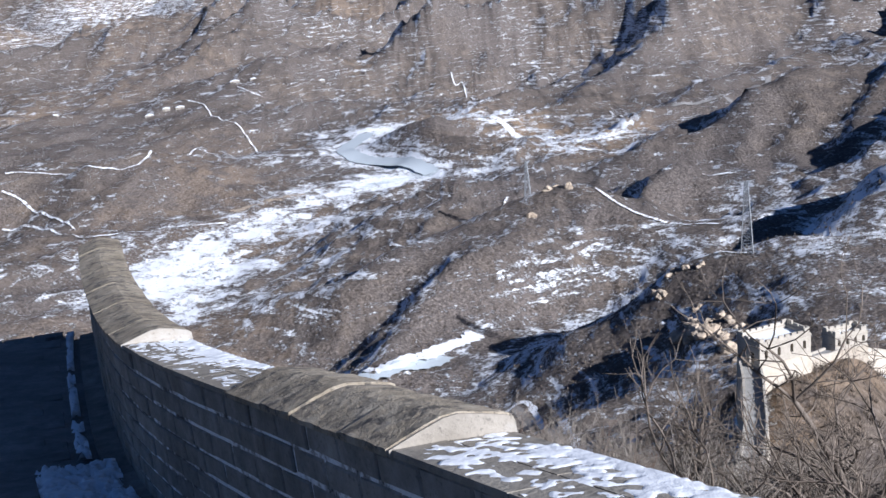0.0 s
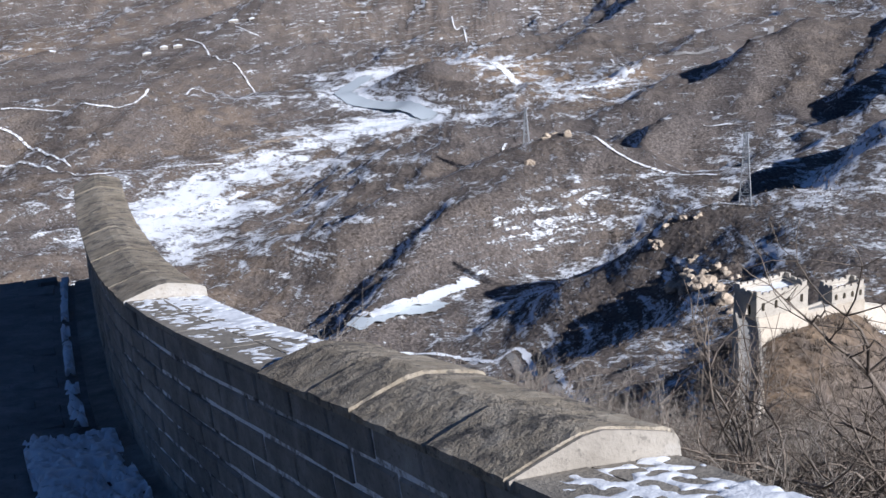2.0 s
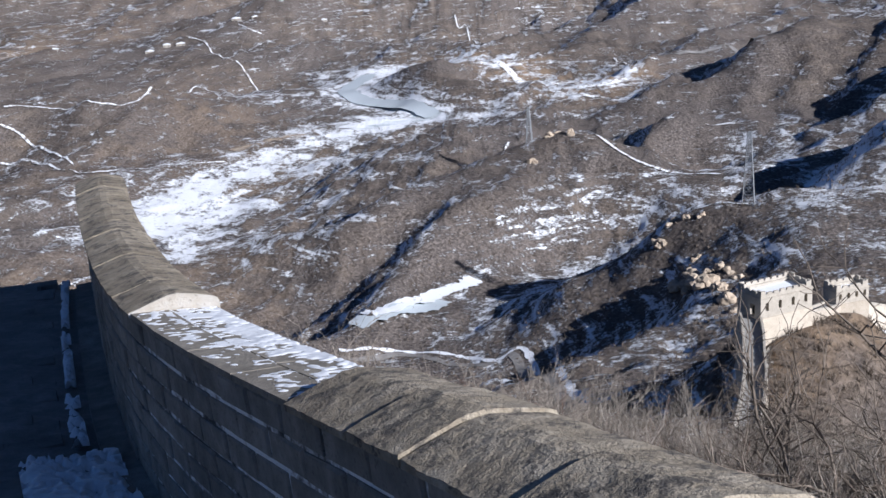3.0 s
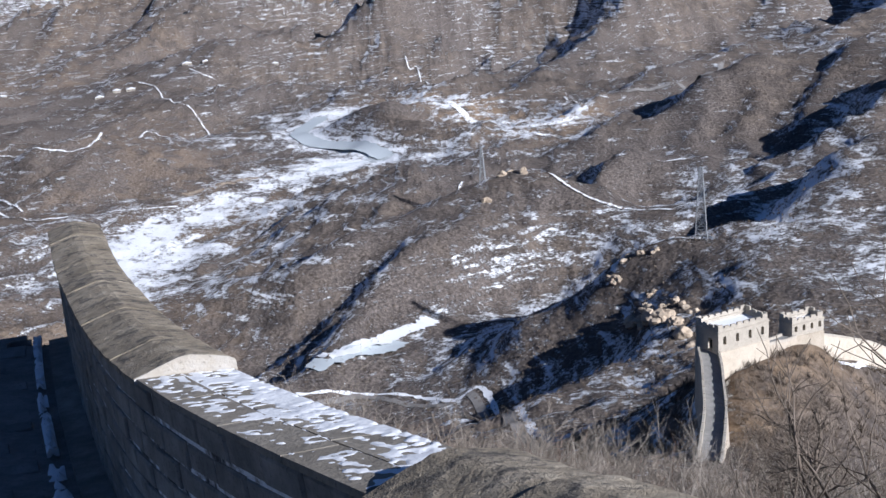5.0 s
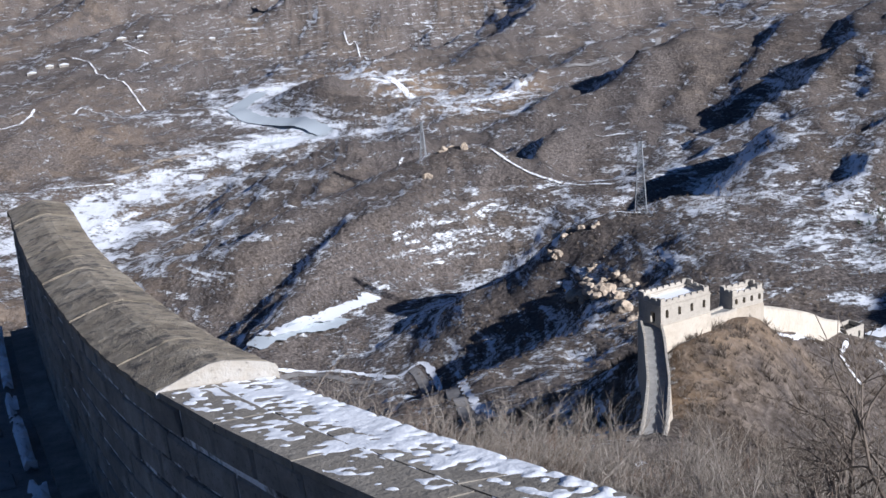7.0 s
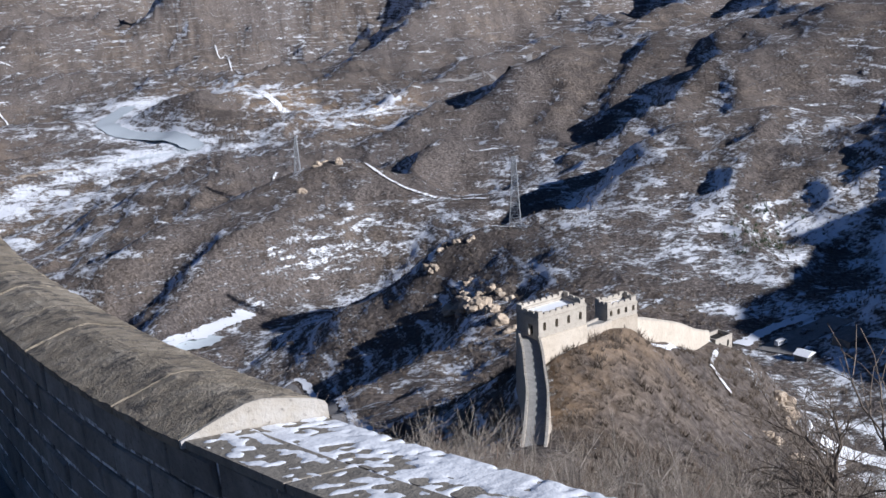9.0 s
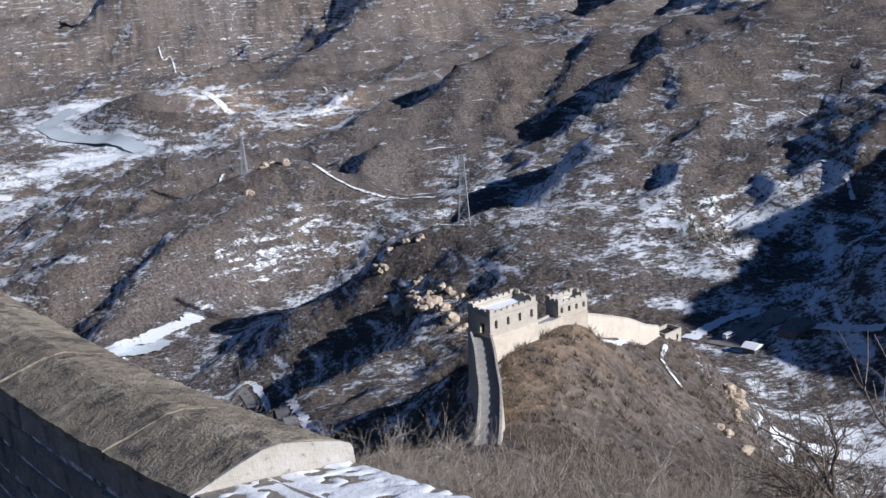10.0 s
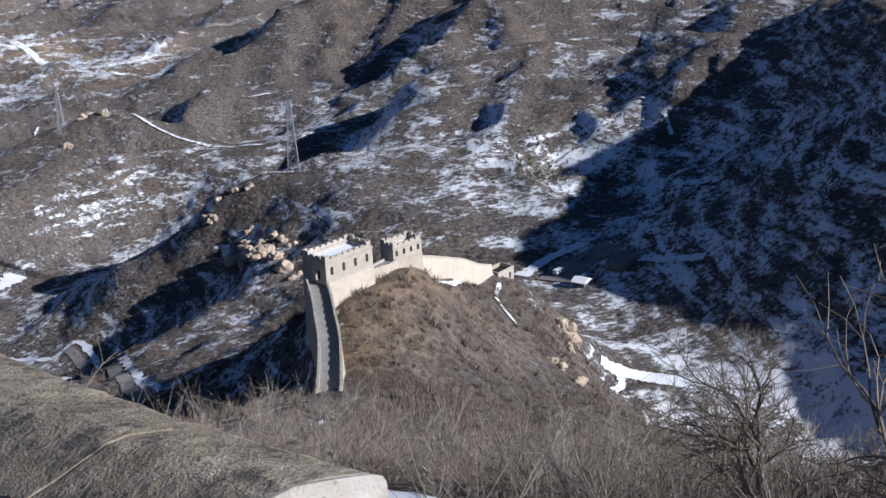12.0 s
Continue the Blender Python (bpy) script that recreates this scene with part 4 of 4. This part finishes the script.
hut(139, 303, 28, 7.5, 5.0, 5.0, 0, "small roofless pale stone guardhouse on the ridge", M_TOWER, M_DARK)
hut(228, 378, 20, 15, 8, 4.2, 2.2, "dark shed with a pitched roof in the shaded valley", M_PAVE, M_PAVE)
hut(206, 374, 35, 6, 5, 3.0, 1.4, "small snow-roofed hut beside the car park", M_PAVE, M_SNOW)
for hx, hy, hyaw, hw in ((-319, 1942, 10, 15), (-289, 1947, 15, 12), (-426, 1785, 5, 13), (-404, 1803, 8, 11), (-384, 1807, 8, 13), (-576, 1810, 0, 15), (-183, 1974, 0, 12)):
    hut(hx, hy, hyaw, hw, 7, 4, 2.0, "far pale village house on the plain", M_PLASTER, M_SNOW)

M_WHITE = plain_material("vehicle_white", (0.75, 0.76, 0.78), 0.35)
M_GLASS = plain_material("vehicle_glass", (0.03, 0.035, 0.04), 0.15)
M_TYRE = plain_material("tyre_rubber", (0.02, 0.02, 0.02), 0.85)
M_GREY = plain_material("vehicle_grey", (0.2, 0.21, 0.23), 0.35)


def vehicle(x, y, yaw, length, height_m, paint, label, category, van):
    root = tagged(new(category), label, category, "vehicles in the car park")
    z = ground_z(x, y) + 0.4
    root.matrix_world = pose(x, y, z, 0, 0, yaw)
    w = 0.95
    bm = bmesh.new()
    L = length / 2
    if van:
        sec = [(-L, 0.35), (-L, height_m - 0.12), (-L + 0.15, height_m), (L - 0.9, height_m), (L - 0.25, height_m * 0.55), (L, height_m * 0.48), (L, 0.35)]
    else:
        sec = [(-L, 0.35), (-L, 0.85), (-L + 0.7, 0.95), (-L + 1.2, height_m), (L - 1.9, height_m), (L - 1.1, 0.95), (L, 0.8), (L, 0.35)]
    turn = pose(0, 0, 0, 0, 0, 0)
    prism(bm, sec, turn @ pose(0, -w, 0), turn @ pose(0, w, 0))
    bmesh.ops.bevel(bm, geom=list(bm.edges), offset=0.06, segments=2, affect="EDGES")
    part("body", bm, paint, root)
    for sgn in (-1, 1):
        n = 4 if van else 2
        for i in range(n):
            bm = bmesh.new()
            a = -L * 0.8 + i * (length * 0.74) / n if van else -L * 0.35 + i * 0.85
            box(bm, a, sgn * (w + 0.008) - 0.008, height_m * 0.6, a + (length * 0.66) / n if van else a + 0.75, sgn * (w + 0.008) + 0.008, height_m * 0.86)
            part("side_window", bm, M_GLASS, root)
        for wx in (-L * 0.6, L * 0.62):
            bm = bmesh.new()
            bmesh.ops.create_cone(bm, cap_ends=True, segments=14, radius1=0.34, radius2=0.34, depth=0.22, matrix=pose(wx, sgn * (w - 0.08), 0.34, 90, 0, 0))
            part("wheel", bm, M_TYRE, root)
    bm = bmesh.new()
    box(bm, L - 0.62 if van else L - 1.6, -w * 0.8, height_m * 0.62, L - 0.5 if van else L - 1.5, w * 0.8, height_m * 0.88)
    part("windscreen", bm, M_GLASS, root)
    return root


vehicle(*VAN, 24, 5.4, 2.2, M_WHITE, "white minibus parked on the asphalt", "minibus", True)
vehicle(*CAR_A, 35, 4.5, 1.5, M_GREY, "dark grey car parked at the valley's edge", "car", False)
vehicle(*CAR_B, 30, 4.5, 1.5, M_WHITE, "white car parked in the shade", "car", False)


# ---- rocks ----
def boulder(x, y, size, seed, label="pale granite boulder on the scrubby slope", flat=0.7):
    bm = bmesh.new()
    bmesh.ops.create_icosphere(bm, subdivisions=3, radius=1.0)
    r = random.Random(seed)
    sx, sy, sz = size * r.uniform(0.8, 1.3), size * r.uniform(0.7, 1.1), size * flat * r.uniform(0.8, 1.2)
    for v in bm.verts:
        n = noise.noise(v.co * 1.3 + Vector((seed * 3.1, 0, 0))) * 0.45 + abs(noise.noise(v.co * 3.1 + Vector((0, seed, 0)))) * -0.3 + noise.noise(v.co * 7) * 0.06
        c = v.co * (1 + n)
        c = Vector((round(c.x * 2.2) / 2.2 * 0.35 + c.x * 0.65, c.y, round(c.z * 2.0) / 2.0 * 0.3 + c.z * 0.7))
        v.co = Vector((c.x * sx, c.y * sy, c.z * sz))
    ob = part("boulder", bm, M_ROCK)
    ob.matrix_world = pose(x, y, ground_z(x, y) + sz * 0.15, 0, 0, r.uniform(0, 360))
    return tagged(ob, label, "boulder", "pale boulders by the tower")


rr = random.Random(12)
for bx, by, bs in ((117, 532, 6.5), (121, 519, 6.5), (122, 486, 6.0), (113, 536, 4.6), (110, 545, 5.0), (122, 504, 5.0), (115, 540, 5.2), (124, 475, 3.5), (127, 533, 3.5), (134, 516, 3.2), (130, 525, 3.0), (123, 534, 3.0), (109, 590, 3.4), (112, 585, 2.6),
                   (125, 596, 3.6), (115, 611, 3.0), (131, 590, 2.6), (120, 601, 2.5), (118, 551, 2.2), (122, 558, 2.4), (109, 1080, 6.5), (66, 860, 5.0), (99, 894, 5.0), (84, 901, 4.0),
                   (150, 286, 4.0), (155, 288, 3.0), (147, 278, 3.2), (126, 245, 2.5), (128, 236, 2.2), (140, 262, 2.0)):
    for k in range(2):
        boulder(bx + rr.uniform(-3, 3) * k, by + rr.uniform(-3, 3) * k, bs * rr.uniform(0.55, 0.95), rr.randrange(999))


# ---- plants ----
M_RED = bark_material("red_twigs", (0.15, 0.1, 0.076), (0.26, 0.18, 0.138))
def tubes(segs, sides=3):
    """Tapered prisms along many segments (x0 y0 z0 x1 y1 z1 r0 r1)."""
    s = np.asarray(segs, dtype=float)
    a, b, r0, r1 = s[:, :3], s[:, 3:6], s[:, 6], s[:, 7]
    d = b - a
    d /= np.linalg.norm(d, axis=1)[:, None] + 1e-9
    ref = np.where(np.abs(d[:, 2:]) > 0.9, np.array([[1.0, 0, 0]]), np.array([[0, 0, 1.0]]))
    u = np.cross(d, ref)
    u /= np.linalg.norm(u, axis=1)[:, None]
    w = np.cross(d, u)
    v, n = [], len(s)
    for p, r in ((a, r0), (b, r1)):
        for k in range(sides):
            c, q = math.cos(2 * math.pi * k / sides), math.sin(2 * math.pi * k / sides)
            v.append(p + (u * c + w * q) * r[:, None])
    v = np.stack(v, 1)
    f = np.array([[k, (k + 1) % sides, sides + (k + 1) % sides, sides + k] for k in range(sides)])
    faces = (np.arange(n)[:, None, None] * (2 * sides) + f[None]).reshape(-1, 4)
    return v.reshape(-1, 3), faces


def grow(r, p, d, length, radius, depth, out, up=0.12, kink=0.35):
    """Crooked limbs that fork; out[depth] collects the segments."""
    steps = 3 if depth > 0 else 2
    for i in range(steps):
        d = (d + Vector((r.uniform(-1, 1), r.uniform(-1, 1), r.uniform(-1, 1))) * kink * 0.5 + Vector((0, 0, up * 0.5))).normalized()
        q = p + d * length / steps
        r1 = radius * (1 - 0.24 * (i + 1) / steps * 1.2)
        out[depth].append((*p, *q, radius * (1 - 0.24 * i / steps * 1.2), r1))
        p = q
        if depth > 0 and i > 0 or (depth > 1):
            side = d.cross(Vector((r.uniform(-1, 1), r.uniform(-1, 1), r.uniform(-1, 1)))).normalized()
            grow(r, p, (d * 0.55 + side * r.uniform(0.6, 1.0)).normalized(), length * r.uniform(0.5, 0.72), r1 * 0.6, depth - 1, out, up, kink)
    if depth > 0:
        for k in range(2):
            side = d.cross(Vector((r.uniform(-1, 1), r.uniform(-1, 1), r.uniform(-1, 1)))).normalized()
            grow(r, p, (d + side * r.uniform(0.3, 0.7)).normalized(), length * r.uniform(0.6, 0.8), r1 * 0.72, depth - 1, out, up, kink)


def tree(x, y, tall, seed, lean=(0.0, 0.0), mat=None, fine=False, label="bare winter tree with crooked grey branches on the slope"):
    r = random.Random(seed)
    out = [[] for _ in range(6)]
    grow(r, Vector((0, 0, -0.6)), Vector((lean[0], lean[1], 1)).normalized(), tall * (0.212 if fine else 0.28), 0.0135 * tall, 5 if fine else 4, out, 0.0, 0.75)
    root = tagged(new("tree"), label, "tree", "bare trees below the wall")
    root.matrix_world = pose(x, y, ground_z(x, y), 0, 0, r.uniform(0, 360) if lean == (0.0, 0.0) else 0)
    v, f = tubes(out[5] + out[4] + out[3], 6)
    arrays("trunk", v, f, mat or M_BARK, root).data.shade_smooth()
    v, f = tubes(out[2] + out[1] + out[0], 3)
    arrays("crown", v, f, mat or M_BARK, root)
    return root


for tx, ty, tall, seed, lean in TREES:
    tree(tx, ty, tall * (0.95 if ty < 14.5 else 0.8), seed, lean, fine=ty > 13 and ty < 25)


def shrub_segments(r, tall, stems=9, twigs=3, thick=0.0085):
    segs = []
    for _ in range(stems):
        a, e = r.uniform(0, 2 * math.pi), r.uniform(0.1, 1.3)
        d = Vector((math.cos(a) * e, math.sin(a) * e, 1)).normalized()
        p, rad, L = Vector((math.cos(a) * 0.08, math.sin(a) * 0.08, -0.2)), thick * tall, tall * r.uniform(0.6, 1.05)
        for i in range(5):
            d = (d + Vector((r.uniform(-1, 1), r.uniform(-1, 1), r.uniform(-0.7, 0.6))) * 0.75).normalized()
            q = p + d * L / 4
            segs.append((*p, *q, rad, rad * 0.7))
            rad *= 0.8
            for _k in range(twigs):
                t = r.random()
                b = p + (q - p) * t
                e2 = (d + Vector((r.uniform(-1, 1), r.uniform(-1, 1), r.uniform(-0.3, 0.8))) * 1.1).normalized()
                m = b + e2 * L * r.uniform(0.12, 0.3)
                segs.append((*b, *m, rad * 0.62, rad * 0.3))
            p = q
    return np.array(segs)


def scatter(name, spots, library, material, label, category, sides=3):
    """Many plants joined into one mesh; spots: x, y, z, size, turn."""
    vs, fs, base = [], [], 0
    r = random.Random(3)
    for x, y, z, size, turn in spots:
        v, f = library[r.randrange(len(library))]
        c, s = math.cos(turn), math.sin(turn)
        q = np.c_[(v[:, 0] * c - v[:, 1] * s) * size + x, (v[:, 0] * s + v[:, 1] * c) * size + y, v[:, 2] * size + z]
        vs.append(q)
        fs.append(f + base)
        base += len(q)
    return tagged(arrays(name, np.vstack(vs), np.vstack(fs), material), label, category, kind="stuff")


rs = random.Random(21)
lib = [tubes(shrub_segments(rs, 1.0)) for _ in range(12)]
lib_far = [tubes(shrub_segments(rs, 1.0, 6, 2, 0.012)) for _ in range(12)]
heaps = {}
count = 0
while count < 3100:
    dist = 4.5 + 66 * rs.random() ** 1.35
    az = radians(rs.uniform(-20, 52))
    x, y = 2.5 + math.sin(az) * dist, 5.5 + math.cos(az) * dist
    side = x - np.interp(y, [p[1] for p in WALL], [p[0] for p in WALL])
    if side < 0.95 or line_distance(np.array(x), np.array(y), WALL) < 1.3 or any(math.hypot(x - a, y - b) < c for a, b, c in SNOW_SPOTS):
        continue
    clump = noise.noise(Vector((x * 0.16, y * 0.16, 4.2)))
    if clump < -0.3 and rs.random() < 0.6:
        continue
    tall = rs.uniform(0.5, 1.15) * (1.0 + 0.45 * clump) * (1.0 if dist < 20 else 1.25)
    hue = noise.noise(Vector((x * 0.3, y * 0.3, 9))) + rs.uniform(-0.5, 0.5)
    heaps.setdefault((dist < 19, 0 if hue < 0.02 else 1 if hue < 0.45 else 2), []).append((x, y, ground_z(x, y), tall, rs.uniform(0, 6.28)))
    count += 1
for (close, hue), found in sorted(heaps.items()):
    scatter("brush", found, lib if close else lib_far, (M_TWIG, M_RED, M_PALE)[hue],
            ("dense leafless brown brushwood on the steep slope", "dark reddish leafless brushwood on the steep slope", "pale dry twigs among the brushwood")[hue], "brush")

# taller grey shrubs with fine twigs among the brush
lib_tall = [tubes(shrub_segments(rs, 1.0, 9, 8, 0.008)) for _ in range(10)]
tall_spots = []
while len(tall_spots) < 520:
    dist, az = 5.5 + 26 * rs.random() ** 1.2, radians(rs.uniform(-20, 48))
    x, y = 2.5 + math.sin(az) * dist, 5.5 + math.cos(az) * dist
    side = x - np.interp(y, [p[1] for p in WALL], [p[0] for p in WALL])
    if side < 1.3 or noise.noise(Vector((x * 0.25, y * 0.25, 6.1))) < -0.05 or any(math.hypot(x - a, y - b) < c for a, b, c in SNOW_SPOTS):
        continue
    tall_spots.append((x, y, ground_z(x, y), rs.uniform(1.1, 1.9), rs.uniform(0, 6.28)))
scatter("shrubs", tall_spots, lib_tall, M_GREY_TWIG, "tall grey leafless shrubs below the wall", "shrubs")

tuft_lib = []
for k in range(10):
    segs = []
    for _ in range(5):
        a, e = rs.uniform(0, 6.28), rs.uniform(0.2, 1.0)
        p = (math.cos(a) * 0.25 * e, math.sin(a) * 0.25 * e, -0.15)
        q = (math.cos(a) * e * 0.6, math.sin(a) * e * 0.6, rs.uniform(0.5, 1.0))
        segs.append((*p, *q, 0.085, 0.015))
    tuft_lib.append(tubes(segs))
# the scrub of the middle distance, thinner where the snow lies
SX, SY = np.random.RandomState(8).rand(2, 40000)
az, dist = np.radians(-24 + 74 * SX), 75 * (820 / 75) ** (SY ** 0.8)
px, py = 2.5 + np.sin(az) * dist, 5 + np.cos(az) * dist
thick = fractal(px, py, 45, 3, 61) + 0.35
bare = np.minimum(line_distance(px, py, LAND["stream"]), line_distance(px, py, LAND["east_gully"]) * 1.2)
ok = (np.random.RandomState(9).rand(len(px)) < np.clip(thick + 0.3 + 0.45 * (dist < 330), 0.12, 1)) & (bare > 9) & (line_distance(px, py, [(43, 150), (62, 226), (87, 250), (134, 300)]) > 5) & (line_distance(px, py, PATH_CREST) > 3)
spots = [(x, y, ground_z(x, y), s, t) for x, y, s, t in zip(px[ok], py[ok], (0.5 + 0.9 * np.random.RandomState(10).rand(ok.sum())) * np.clip(dist[ok] / 320, 0.8, 1.5), 6.28 * np.random.RandomState(11).rand(ok.sum()))]
scatter("scrub", spots, tuft_lib, M_TUFT, "low leafless brown scrub over the hillsides", "scrub")
# thicker bushes over the spur under the tower
bush_lib = []
for k in range(10):
    segs = []
    for _ in range(13):
        a, e = rs.uniform(0, 6.28), rs.uniform(0.1, 1.0)
        p = (math.cos(a) * 0.2 * e, math.sin(a) * 0.2 * e, -0.15)
        q = (math.cos(a) * e * 0.75 + rs.uniform(-0.2, 0.2), math.sin(a) * e * 0.75 + rs.uniform(-0.2, 0.2), rs.uniform(0.35, 0.9))
        segs.append((*p, *q, 0.045, 0.012))
    bush_lib.append(tubes(segs))
bushes = []
while len(bushes) < 3600:
    az, dist = radians(rs.uniform(-8, 40)), rs.uniform(95, 330)
    x, y = 2.5 + math.sin(az) * dist, 5 + math.cos(az) * dist
    if noise.noise(Vector((x * 0.04, y * 0.04, 1.7))) + rs.uniform(-0.5, 0.5) < -0.15 or line_distance(np.array(x), np.array(y), [(43, 150), (62, 226), (87, 250), (134, 300)]) < 4.5:
        continue
    bushes.append((x, y, ground_z(x, y), rs.uniform(1.2, 2.6), rs.uniform(0, 6.28)))
scatter("bushes", bushes, bush_lib, M_TUFT, "dark leafless bushes over the tower spur", "bushes")
pines = []
for cx, cy, n in ((262, 520, 40), (282, 554, 30), (250, 500, 25)):
    for _ in range(n):
        x, y = cx + rs.gauss(0, 12), cy + rs.gauss(0, 9)
        pines.append((x, y, ground_z(x, y), rs.uniform(1.6, 2.8), rs.uniform(0, 6.28)))
scatter("pine_scrub", pines, tuft_lib, M_PINE, "dark green pine scrub in a gully", "pine scrub")

# snow lying outside the wall and along the gutter
for a, b, c in SNOW_SPOTS:
    g = [(a + c * 1.1 * (i / 20 - 0.5) * 2, b + c * 1.1 * (j / 20 - 0.5) * 2) for i in range(21) for j in range(21)]
    edge = [max(0.0, 1 - math.hypot(x - a, y - b) / c + 0.35 * noise.noise(Vector((x * 0.9, y * 0.9, 2)))) for x, y in g]
    v = [(x, y, ground_z(x, y) - 0.1 + 0.28 * min(1, e * 3)) for (x, y), e in zip(g, edge)]
    f = [(i * 21 + j, (i + 1) * 21 + j, (i + 1) * 21 + j + 1, i * 21 + j + 1) for i in range(20) for j in range(20)]
    ob = arrays("snow_drift", v, f, M_SNOW)
    ob.data.shade_smooth()
    tagged(ob, "drift of shaded snow on the ground below the wall", "snow", kind="stuff")


# ---- last: the single bricks, pavers and the gutter's snow ----
for course in range(8):
    s = BRICK_SPANS[0][0] + (0.2 if course % 2 else 0.0)
    while s < BRICK_SPANS[0][1]:
        lay_brick(s, course)
        s += BRICK


def level_frame(s, side, up, tread):
    """A level place on the stepped walkway: each tread keeps one height."""
    k = math.floor((s - 1.1) / tread)
    a, b = wall_at(s - 0.1), wall_at(s + 0.1)
    p, q = wall_at(s, side), wall_at(1.1 + (k + 0.6) * tread)
    y = Vector((b.x - a.x, b.y - a.y, 0)).normalized()
    m = Matrix((Vector((y.y, -y.x, 0)), y, Vector((0, 0, 1)))).transposed().to_4x4()
    m.translation = Vector((p.x, p.y, q.z + up))
    return m


laid, rest_v, rest_f = 0, [], []
s, row = 1.2, 0
while s < S_F + 2.0:
    for k in range(-1, 9):
        side = -0.62 - k * 0.392 - (0.19 if row % 2 else 0.0)
        if side + 0.19 > -0.36:
            continue
        m = level_frame(s, side, -PARAPET + rng.uniform(-0.006, 0.006), 0.609) @ pose(0, 0, 0, rng.uniform(-0.6, 0.6), rng.uniform(-0.6, 0.6), rng.uniform(-0.8, 0.8))
        if laid < 300 and side > -2.0:
            ob = new("paving_brick", pavers[rng.randrange(5)])
            ob.parent = deck
            ob.matrix_basis = m
            laid += 1
        else:
            me = pavers[rng.randrange(5)]
            base = len(rest_v)
            rest_v += [tuple(m @ v.co) for v in me.vertices]
            rest_f += [tuple(base + i for i in p.vertices) for p in me.polygons]
    s += 0.203
    row += 1
me = bpy.data.meshes.new("paving")
me.from_pydata(rest_v, [], rest_f)
me.materials.append(M_PAVE)
tagged(new("paving", me), "worn grey paving bricks of the walkway", "paving", kind="stuff")
bm = bmesh.new()
for a, b in zip(np.arange(0.5, S_F + 2, 0.5)[:-1], np.arange(0.5, S_F + 2, 0.5)[1:]):
    prism(bm, [(-0.2, -PARAPET - 0.05), (-0.2, -PARAPET + 0.02), (0.0, -PARAPET + 0.03), (0.0, -PARAPET - 0.05)], wall_frame(a, 0, 0, True), wall_frame(b, 0, 0, True))
part("plinth", bm, M_BRICK, wall)
for a, b, x0, x1, cover in ((3.0, 6.0, -0.74, -0.1, 0.42), (6.3, 7.5, -0.38, -0.26, 0.08), (7.9, 9.6, -0.36, -0.27, 0.02), (9.9, 12.6, -0.35, -0.27, 0.02)):
    snow_crust(a, b, x0, x1, cover, "gutter_snow", -PARAPET + 0.012, 0.022, 0.05)
